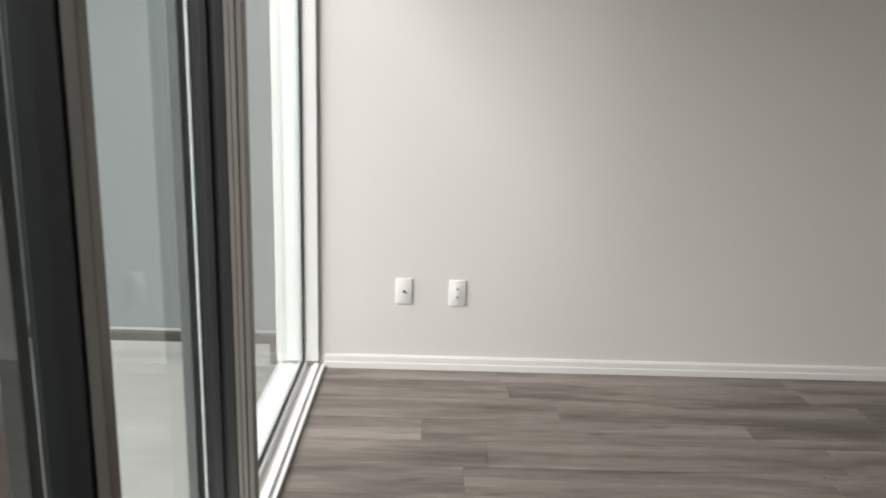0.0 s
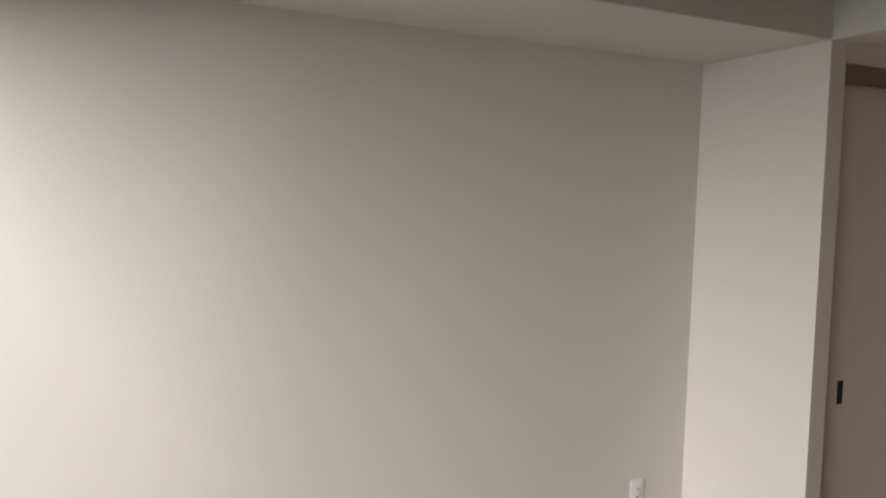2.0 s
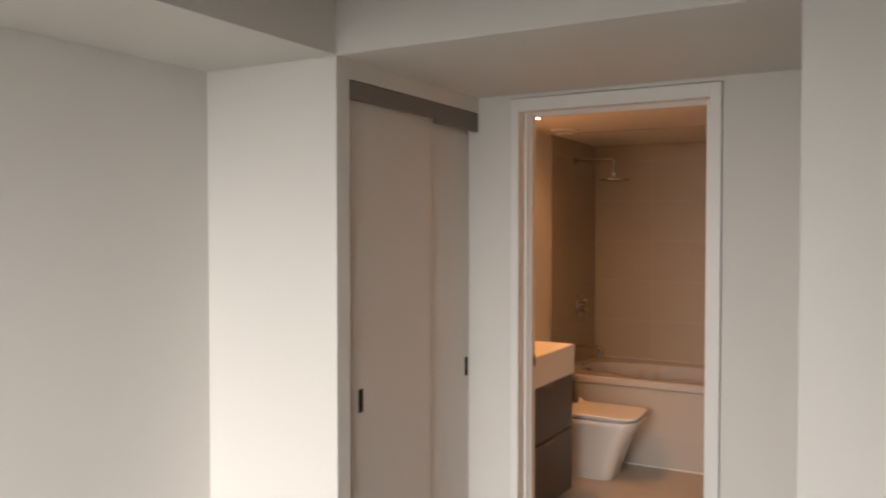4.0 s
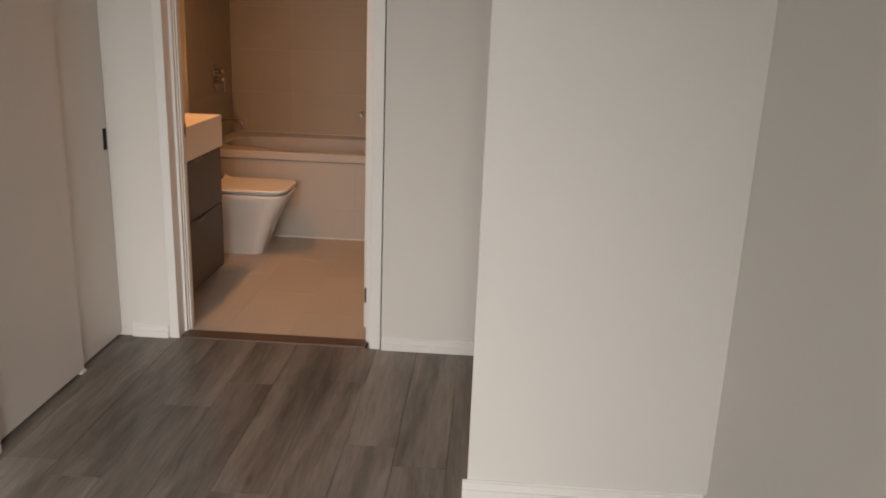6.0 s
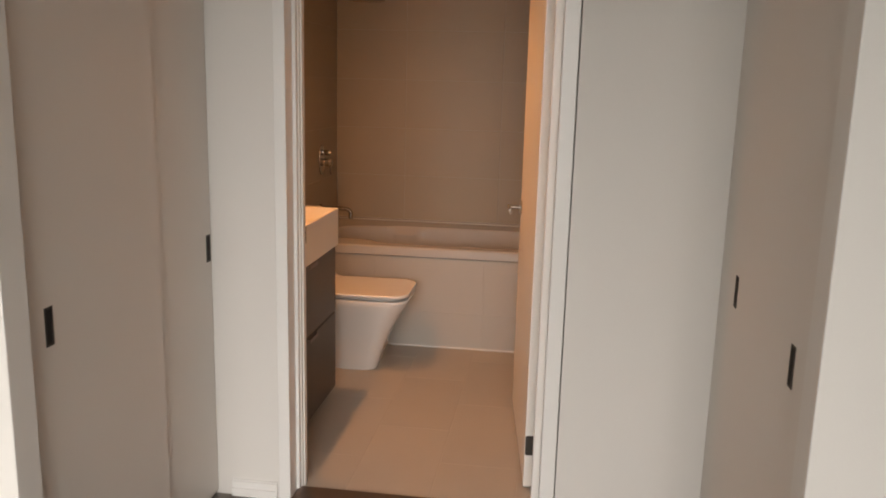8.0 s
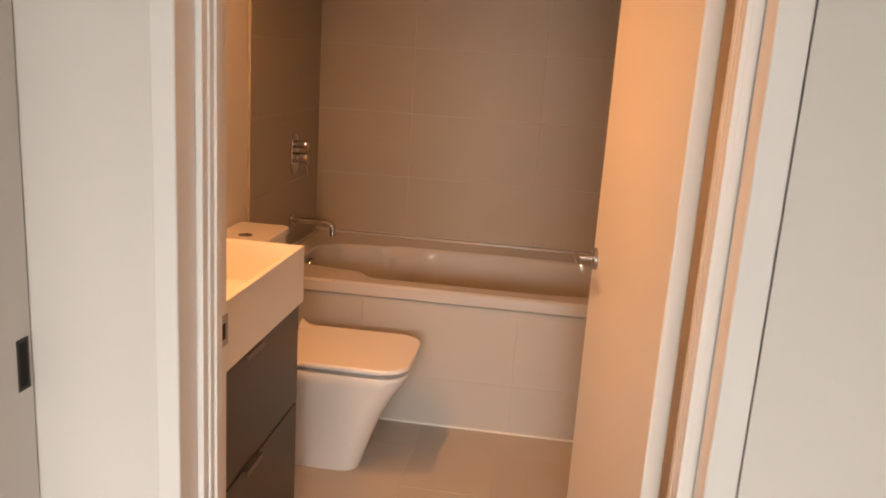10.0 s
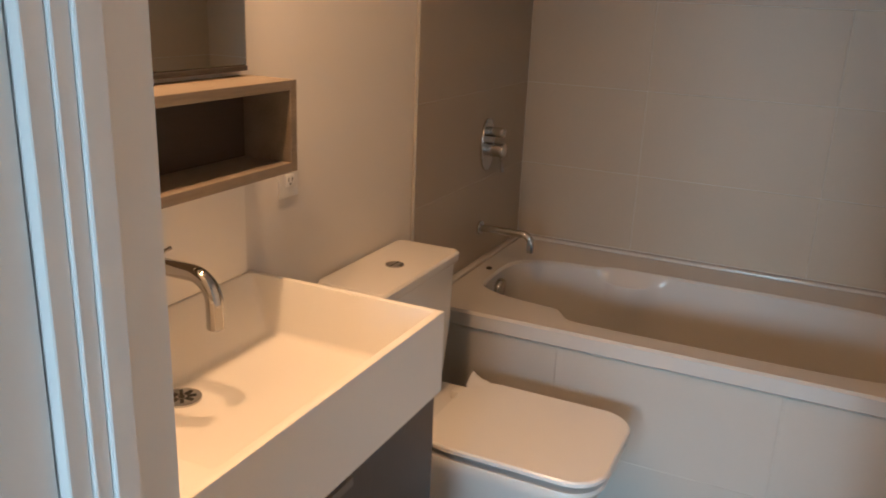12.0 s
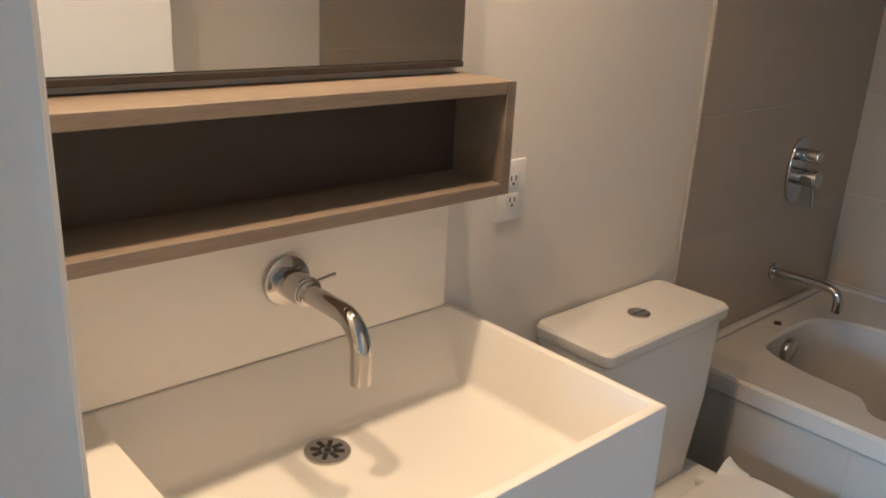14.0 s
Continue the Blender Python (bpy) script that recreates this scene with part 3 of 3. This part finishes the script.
for x0, x1, y0, y1, z in ((VX0, VX1, VY, YV - 0.002, 0.724), (VX0, VX1, VY, YV - 0.002, zt), (bx0, bx1, by0, by1, zt), (bx0 + 0.006, bx1 - 0.004, by0 + 0.006, by1 - 0.05, zf), (bx0 + 0.02, bx1 - 0.02, by0 + 0.02, by1 - 0.065, zf - 0.002)):
    rings.append([bm.verts.new((x, y, z)) for x, y in ((x0, y0), (x1, y0), (x1, y1), (x0, y1))])
for r0, r1 in zip(rings, rings[1:]):
    for k in range(4):
        bm.faces.new((r0[k], r0[(k + 1) % 4], r1[(k + 1) % 4], r1[k]))
bm.faces.new(rings[0]), bm.faces.new(rings[-1])
bmesh.ops.recalc_face_normals(bm, faces=bm.faces)
inner = [e for e in bm.edges if all(zf - 0.003 < v.co.z < zt + 0.001 and bx0 - 0.001 <= v.co.x <= bx1 + 0.001 and by0 - 0.001 <= v.co.y <= by1 + 0.001 for v in e.verts) and max(v.co.z for v in e.verts) - min(v.co.z for v in e.verts) > 0.05]
inner += [e for e in bm.edges if all(abs(v.co.z - zf) < 1e-4 for v in e.verts)]
bmesh.ops.bevel(bm, geom=inner, offset=0.012, segments=4, affect="EDGES", profile=0.5)
sharp = [e for e in bm.edges if all(abs(v.co.z - zt) < 1e-4 for v in e.verts) and len(e.link_faces) == 2 and e.calc_face_angle() > 0.8]
bmesh.ops.bevel(bm, geom=sharp, offset=0.0025, segments=2, affect="EDGES", profile=0.5)
part("basin", bm, SOLID, sink)
drain = part("drain", add_cylinder(bmesh.new(), (1.785, 0.233, zf + 0.0005), (0, 0, 1), 0.035, 0.005, 0.0015), CHROME, sink, "round chrome drain with slots")
part("drain_slot", add_cylinder(bmesh.new(), (1.785, 0.233, zf + 0.0032), (0, 0, 1), 0.006, 0.001, 0.0, 16), SLOT, drain)
for k in range(8):
    a = 2 * math.pi * k / 8
    piece = box(-0.008, 0.008, -0.0035, 0.0035, -0.0005, 0.0005, 0.0)
    bmesh.ops.transform(piece, matrix=Matrix.Translation((1.785 + 0.0175 * math.cos(a), 0.233 + 0.0175 * math.sin(a), zf + 0.0034)) @ Matrix.Rotation(a, 4, "Z"), verts=piece.verts)
    part("drain_slot", piece, SLOT, drain)
local(sink)
splash = thing("backsplash", "white solid-surface backsplash panel behind the sink", "backsplash", at=(1.68, YV, 0.89))
part("panel", box(VX0, 2.096, YV - 0.010, YV - 0.0005, 0.892, 1.118, 0.002, 1), SOLID, splash)
local(splash)

faucet = thing("faucet", "polished chrome wall-mounted faucet over the sink", "faucet", at=(1.768, YV - 0.01, 1.005))
fx, fy, fz = 1.775, YV - 0.010, 1.011
part("escutcheon", add_cylinder(bmesh.new(), (fx, fy - 0.005, fz), (0, 1, 0), 0.038, 0.010, 0.003), CHROME, faucet)
body = part("valve_body", add_cylinder(bmesh.new(), (fx, fy - 0.036, fz), (0, 1, 0), 0.0225, 0.055, 0.002), CHROME, faucet)
part("collar", add_cylinder(bmesh.new(), (fx, fy - 0.066, fz), (0, 1, 0), 0.019, 0.006, 0.001), CHROME, body)
part("lever_pin", tube([(fx + 0.018, fy - 0.045, fz + 0.004), (fx + 0.055, fy - 0.05, fz + 0.012)], 0.0038, 12), CHROME, faucet)
spout = [(fx, fy - 0.06, fz), (fx, fy - 0.10, fz), (fx, fy - 0.145, fz)] + arc((fx, fy - 0.145, fz - 0.045), (fx, fy - 0.145, fz), (fx, fy - 0.19, fz - 0.045))[1:] + [(fx, fy - 0.19, fz - 0.088)]
part("spout", tube(spout, 0.0145, 24), CHROME, faucet)
part("aerator", add_cylinder(bmesh.new(), (fx, fy - 0.19, fz - 0.0885), (0, 0, 1), 0.0115, 0.003), SLOT, faucet)
local(faucet)

# open shelf under the mirror
shelf = thing("wall_shelf", "oak-look open box shelf below the mirror", "shelf", at=(1.69, YV, 1.121))
SX0, SX1, SY0, SY1, SZ0, SZ1, ST = XB1 + 0.014, 2.116, 0.215, YV - 0.002, 1.119, 1.296, 0.019
part("top_board", box(SX0, SX1 - ST - 0.0005, SY0, SY1, SZ1 - ST, SZ1, 0.0008, 1), OAK, shelf)
part("bottom_board", box(SX0, SX1 - ST - 0.0005, SY0, SY1, SZ0, SZ0 + ST, 0.0008, 1), OAK, shelf)
part("side_board", box(SX1 - ST, SX1, SY0, SY1, SZ0, SZ1, 0.0008, 1), OAK, shelf)
# Inner boards take the darkened oak, painted as if in the box's shade.
part("side_board", box(SX0, SX0 + ST, SY0 + 0.001, SY1, SZ0 + ST + 0.0005, SZ1 - ST - 0.0005), OAK_SHADED, shelf)
part("back_board", box(SX0 + ST, SX1 - ST - 0.0005, SY1 - 0.010, SY1, SZ0 + ST + 0.0005, SZ1 - ST - 0.0005), OAK_SHADED, shelf, "wood-grain back board darkened for the shade in the shelf")
local(shelf)
mirror = thing("mirror", "frameless wall mirror above the oak shelf", "mirror", at=(1.68, YV, 1.32))
part("glass", box(XB1 + 0.014, 2.094, YV - 0.026, YV - 0.020, 1.317, 2.08, 0.0015, 1), MIRROR, mirror, smooth=False)
part("backing", box(XB1 + 0.016, 2.090, YV - 0.0195, YV - 0.001, 1.323, 2.075), BRONZE, mirror, "dark backing board")
# Dark strip drawn where the gap between mirror and shelf lies in shade.
part("gap_shade_strip", box(XB1 + 0.014, 2.094, YV - 0.028, YV - 0.001, 1.307, 1.3165, 0.001, 1), BRONZE, mirror, "dark strip for the shade in the gap below the glass")
local(mirror)

# ================= toilet =================
toilet = thing("toilet", "white skirted toilet with closed lid and dual flush", "toilet", at=(2.57, 0.0, 0))
sections = ((0.0, 2.458, 2.715, -0.215, 0.06), (0.012, 2.455, 2.718, -0.220, 0.062), (0.12, 2.445, 2.728, -0.254, 0.07), (0.22, 2.432, 2.742, -0.292, 0.078), (0.30, 2.418, 2.760, -0.336, 0.084), (0.345, 2.408, 2.774, -0.366, 0.088), (0.370, 2.404, 2.782, -0.379, 0.09), (0.380, 2.407, 2.779, -0.376, 0.088))
part("bowl", loft([rounded_loop(x0, x1, y0, YV - 0.004, z, r, 10) for z, x0, x1, y0, r in sections]), CERAMIC, toilet)
def lid_loops(grow, z0, z1):
    a = 0.004
    return [rounded_loop(2.402 + a - grow, 2.786 - a + grow, -0.384 + a - grow, 0.085, z0, 0.085, 12), rounded_loop(2.402 - grow, 2.786 + grow, -0.384 - grow, 0.087, z0 + 0.003, 0.087, 12),
            rounded_loop(2.402 - grow, 2.786 + grow, -0.384 - grow, 0.087, z1 - 0.004, 0.087, 12), rounded_loop(2.402 + a - grow, 2.786 - a + grow, -0.384 + a - grow, 0.085, z1, 0.085, 12)]
part("seat", loft(lid_loops(-0.030, 0.381, 0.389)), SEAT, toilet)
part("lid", loft(lid_loops(0.0, 0.398, 0.414)), SEAT, toilet, "closed white lid")
for ex, out in ((2.404, 1), (2.784, -1)):
    ear = bmesh.new()
    prof = [(0.035, 0.4125), (0.062, 0.419), (0.078, 0.432), (0.086, 0.439), (0.088, 0.4125)]
    caps_ = [[ear.verts.new((ex + out * w, y + 0.0, 0.4125 + (z - 0.4125) * k)) for y, z in prof] for w, k in ((0.0, 0.75), (0.006, 1.0), (0.028, 0.85), (0.055, 0.0))]
    for p0, p1 in zip(caps_, caps_[1:]):
        for k in range(5):
            ear.faces.new((p0[k], p0[(k + 1) % 5], p1[(k + 1) % 5], p1[k]))
    ear.faces.new(caps_[0])
    ear.faces.new(caps_[-1])
    bmesh.ops.recalc_face_normals(ear, faces=ear.faces)
    part("lid_ear", ear, SEAT, toilet)
for hx in (2.452, 2.718):
    part("lid_hinge", box(hx - 0.022, hx + 0.022, 0.088, 0.120, 0.380, 0.404, 0.005), SEAT, toilet)
part("tank", loft([rounded_loop(2.385, 2.735, 0.165, YV - 0.006, 0.379, 0.02), rounded_loop(2.360, 2.755, 0.152, YV - 0.006, 0.58, 0.02), rounded_loop(2.352, 2.760, 0.148, YV - 0.006, 0.760, 0.02)]), CERAMIC, toilet)
part("tank_lid", loft([rounded_loop(2.347, 2.776, 0.144, YV - 0.005, 0.764, 0.02), rounded_loop(2.345, 2.778, 0.142, YV - 0.005, 0.768, 0.021), rounded_loop(2.345, 2.778, 0.142, YV - 0.005, 0.787, 0.021), rounded_loop(2.350, 2.773, 0.147, YV - 0.007, 0.793, 0.02)]), CERAMIC, toilet, "white tank lid")
button = part("flush_button", add_cylinder(bmesh.new(), (2.560, 0.233, 0.794), (0, 0, 1), 0.024, 0.006, 0.0015), CHROME, toilet, "round chrome dual flush button")
part("button_split", box(2.537, 2.583, 0.2323, 0.2337, 0.7965, 0.7976), SLOT, button)
local(toilet)

# ================= bathtub =================
tub = thing("bathtub", "white acrylic bathtub with moulded armrests", "bathtub", at=(3.27, -0.45, 0))
TY0, TY1, RIM = YBS + 0.010, 0.328, 0.566
N = 240
def outer_loop(x0, x1, y0, y1, z):
    return [Vector((x0 + (x1 - x0) * 0.5 + (x1 - x0) * 0.5 * max(-1, min(1, 1.4142 * math.cos(a))), (y0 + y1) / 2 + (y1 - y0) * 0.5 * max(-1, min(1, 1.4142 * math.sin(a))), z)) for a in (2 * math.pi * (k + 0.5) / N for k in range(N))]
def bowl_loop(shrink, z, step):
    """The opening: a superellipse that is narrower at the tap end, where the armrests are."""
    pts = []
    for k in range(N):
        a = 2 * math.pi * (k + 0.5) / N
        c, s = math.cos(a), math.sin(a)
        u, v = math.copysign(abs(c) ** 0.42, c), math.copysign(abs(s) ** 0.5, s)
        y = -0.462 + (0.685 - shrink) * v
        narrow = step / (1 + math.exp(-(y + 0.09) / 0.011)) * (1.0 if u < 0 else 0.35)
        rest = 0.055 * math.exp(-((y + 0.17) / 0.075) ** 4) if u > 0.55 and 0.3 < z < 0.55 else 0.0
        pts.append(Vector((3.266 + (0.282 - shrink - narrow - rest) * u, y, z)))
    return pts
loops = [outer_loop(2.903, XT1 - 0.002, TY0, TY1, 0.513), outer_loop(2.895, XT1 - 0.001, TY0, TY1, 0.518), outer_loop(2.895, XT1 - 0.001, TY0, TY1, RIM - 0.008), outer_loop(2.903, XT1 - 0.001, TY0, TY1, RIM),
         bowl_loop(-0.008, RIM, 0.075), bowl_loop(0.0, RIM - 0.008, 0.075), bowl_loop(0.004, RIM - 0.045, 0.072), bowl_loop(0.010, RIM - 0.16, 0.055), bowl_loop(0.018, 0.27, 0.03), bowl_loop(0.024, 0.225, 0.015), bowl_loop(0.034, 0.198, 0.005), bowl_loop(0.055, 0.181, 0.0), bowl_loop(0.09, 0.175, 0.0)]
part("shell", loft(loops, close_first=False), ACRYLIC, tub)
part("wall_flange", boxes((XT1 - 0.034, XT1 - 0.001, TY0, TY1, RIM, 0.578, 0.005, 2), (2.895, XT1 - 0.034, TY1 - 0.026, TY1, RIM, 0.578, 0.005, 2)), ACRYLIC, tub)
part("overflow", add_cylinder(bmesh.new(), (3.283, 0.213, 0.506), (0, 1, 0.12), 0.038, 0.022, 0.004), CHROME, tub, "round chrome overflow cover")
part("jet_button", add_cylinder(bmesh.new(), (3.300, 0.262, RIM + 0.002), (0, 0, 1), 0.010, 0.006, 0.001), BRONZE, tub, "small dark hole cover")
local(tub)
apron = setting("tub_apron", box(2.9082, 2.955, YBS, YV - 0.004, 0.0, 0.510), GROUT, "greige tiled front under the bathtub rim", "tub front")

def bath_fitting():
    valve = thing("shower_valve", "chrome shower valve with oval plate and two knobs", "shower valve", at=(3.318, 0.305, 1.01))
    vx, vy, vz = 3.376, 0.329, 0.981
    plate = add_cylinder(bmesh.new(), (0, 0, 0), (0, 1, 0), 0.053, 0.010, 0.003, 40)
    bmesh.ops.transform(plate, matrix=Matrix.Translation((vx, vy - 0.004, vz)) @ Matrix.Diagonal((1.0, 1.0, 1.72, 1)), verts=plate.verts)
    part("oval_plate", plate, CHROME, valve)
    for dz, r, length in ((0.045, 0.017, 0.055), (-0.015, 0.024, 0.06)):
        knob = part("knob", add_cylinder(bmesh.new(), (vx, vy - 0.008 - length / 2, vz + dz), (0, 1, 0), r, length, 0.003), CHROME, valve)
        if dz < 0:
            part("lever", tube([(vx, vy - 0.055, vz + dz - 0.018), (vx + 0.004, vy - 0.062, vz + dz - 0.075)], 0.0045, 12), CHROME, knob)
        else:
            part("lever", tube([(vx + 0.012, vy - 0.05, vz + dz), (vx + 0.035, vy - 0.054, vz + dz + 0.002)], 0.004, 12), CHROME, knob)
    local(valve)
    spout_ = thing("tub_spout", "slim chrome tub spout curving down from the tile", "tub spout", at=(3.31, 0.305, 0.72))
    sx, sy, sz = 3.354, 0.329, 0.691
    part("flange", add_cylinder(bmesh.new(), (sx, sy - 0.004, sz), (0, 1, 0), 0.024, 0.008, 0.002), CHROME, spout_)
    line = [(sx, sy, sz), (sx, sy - 0.09, sz), (sx, sy - 0.160, sz)] + arc((sx, sy - 0.160, sz - 0.032), (sx, sy - 0.160, sz), (sx, sy - 0.192, sz - 0.032))[1:] + [(sx, sy - 0.192, sz - 0.060)]
    part("pipe", tube(line, 0.0125), CHROME, spout_)
    local(spout_)
    head = thing("rain_shower", "round chrome rain shower on a wall arm", "shower", at=(3.262, 0.305, 2.057))
    hx, hy, hz = 3.298, 0.329, 2.058
    part("flange", add_cylinder(bmesh.new(), (hx, hy - 0.004, hz), (0, 1, 0), 0.028, 0.008, 0.002), CHROME, head)
    line = [(hx, hy, hz), (hx, hy - 0.15, hz), (hx, hy - 0.266, hz)] + arc((hx, hy - 0.266, hz - 0.03), (hx, hy - 0.266, hz), (hx, hy - 0.296, hz - 0.03))[1:] + [(hx, hy - 0.296, hz - 0.115)]
    part("arm", tube(line, 0.0105), CHROME, head)
    part("rain_disc", add_cylinder(bmesh.new(), (hx, hy - 0.296, hz - 0.147), (0, 0, 1), 0.105, 0.014, 0.004, 48), CHROME, head)
    part("ball_joint", add_cylinder(bmesh.new(), (hx, hy - 0.296, hz - 0.105), (0, 0, 1), 0.016, 0.03, 0.004), CHROME, head)
    local(head)


bath_fitting()

# ================= bathroom ceiling =================
def pot_light(x, y):
    ob = thing("pot_light", "small lit recessed ceiling light with white ring", "ceiling light", "bathroom ceiling lights", at=(x, y, ZB))
    ring = loft([[Vector((r * math.cos(a), r * math.sin(a), z)) for a in (2 * math.pi * k / 40 for k in range(40))] for r, z in ((0.056, 0.0), (0.055, -0.005), (0.043, -0.006), (0.038, 0.0), (0.037, 0.002))], False, False)
    part("ring", ring, TRIM, ob)
    part("bulb", add_cylinder(bmesh.new(), (0, 0, -0.002), (0, 0, 1), 0.036, 0.003), LAMP_GLOW, ob, "glowing warm lamp")
    return ob


for x, y in POTS:
    pot_light(x, y)
fan = thing("ceiling_vent", "round white ceiling exhaust vent", "vent", at=(2.64, 0.15, ZB))
part("outer_ring", loft([[Vector((r * math.cos(a), r * math.sin(a), z)) for a in (2 * math.pi * k / 48 for k in range(48))] for r, z in ((0.095, 0.0), (0.095, -0.006), (0.085, -0.014), (0.062, -0.010), (0.055, 0.0))], False, False), TRIM, fan)
part("centre_disc", add_cylinder(bmesh.new(), (0, 0, -0.024), (0, 0, 1), 0.058, 0.014, 0.005, 40), TRIM, fan)

# ================= tiles and planks =================
CACHE = {}
def piece(name, size, centre, mat, parent, bevel=0.0012):
    """One tile or plank; alike sizes share a mesh."""
    key = (name, tuple(round(s, 4) for s in size), mat.name)
    if key not in CACHE:
        sx, sy, sz = (s / 2 for s in size)
        CACHE[key] = mesh_from(box(-sx, sx, -sy, sy, -sz, sz, bevel, 1), name, mat)
    ob = new(name, CACHE[key])
    ob.location, ob.parent = centre, parent
    return ob


def cuts(lo, hi, first, pitch):
    """Joint lines at first + k * pitch between lo and hi, ends included."""
    k0 = math.ceil((lo - first) / pitch + 1e-6)
    inner_ = []
    while first + k0 * pitch < hi - 1e-4:
        if first + k0 * pitch > lo + 1e-4:
            inner_.append(first + k0 * pitch)
        k0 += 1
    return [lo, *inner_, hi]


def spans(edges):
    return list(zip(edges, edges[1:]))


J = 0.0022
ROWS = spans(cuts(0.579, ZB, 0.5585, 0.3035))
for z0, z1 in ROWS:
    for y0, y1 in spans(cuts(YBS + 0.012, 0.329, -0.120, 0.612)):
        piece("tile", (0.012, y1 - y0 - J, z1 - z0 - J), (XT1 + 0.006, (y0 + y1) / 2, (z0 + z1) / 2), TILE, wall_east)
    for x0, x1 in spans(cuts(XT0 + 0.004, XT1, XT0, 1.2)):
        piece("tile", (x1 - x0 - J, 0.012, z1 - z0 - J), ((x0 + x1) / 2, 0.335, (z0 + z1) / 2), TILE, surround_n)
        piece("tile", (x1 - x0 - J, 0.012, z1 - z0 - J), ((x0 + x1) / 2, YBS + 0.014, (z0 + z1) / 2), TILE, surround_s)
for z0, z1 in ((0.008, 0.203), (0.203, 0.509)):
    for y0, y1 in spans(cuts(YBS, YV - 0.002, -0.117, 0.608)):
        piece("tile", (0.010, y1 - y0 - J, z1 - z0 - J), (2.912, (y0 + y1) / 2, (z0 + z1) / 2), TILE_LIT, apron)
for x in (XT0,):
    bead = boxes((x - 0.001, x + 0.002, 0.3275, 0.337, 0.0, ZB, 0.001, 1), (x - 0.001, x + 0.0035, YBS + 0.012, YBS + 0.022, 0.0, ZB, 0.001, 1), (x - 0.003, x + 0.003, YBS + 0.022, 0.3275, ZB - 0.004, ZB + 0.001, 0.001, 1))
    setting("tile_edge_trim", bead, ALU_GREY, "slim grey metal edge trim along the bathroom tiles", "trim")
setting("tub_floor_bead", box(2.899, 2.908, YBS, YV - 0.004, 0.0, 0.007), CAULK, "white caulk line between floor and tub front", "trim")

for row, (y0, y1) in enumerate(spans(cuts(YBS, YV, -0.690, 0.305))):
    for x0, x1 in spans(cuts(TX, 2.912, 1.80 if row % 2 == 0 else 2.10, 0.605)):
        piece("tile", (x1 - x0 - J, y1 - y0 - J, 0.006), ((x0 + x1) / 2, (y0 + y1) / 2, -0.001), FLOOR_TILE, bath_floor)

rng = random.Random(7)
WIDTH, LENGTH = 0.182, 1.22
for row, (y0, y1) in enumerate(spans(cuts(-3.88, YN, YN - 0.12, WIDTH))):
    x_end = XB0 if (y0 + y1) / 2 > YSW - 0.06 else -1.24
    for x0, x1 in spans(cuts(XW, x_end, rng.uniform(0, LENGTH), LENGTH)):
        if x1 - x0 > 0.02:
            piece("plank", (x1 - x0 - 0.0008, y1 - y0 - 0.0008, 0.008), ((x0 + x1) / 2, (y0 + y1) / 2, -0.004), PLANK, floor, 0.0008)
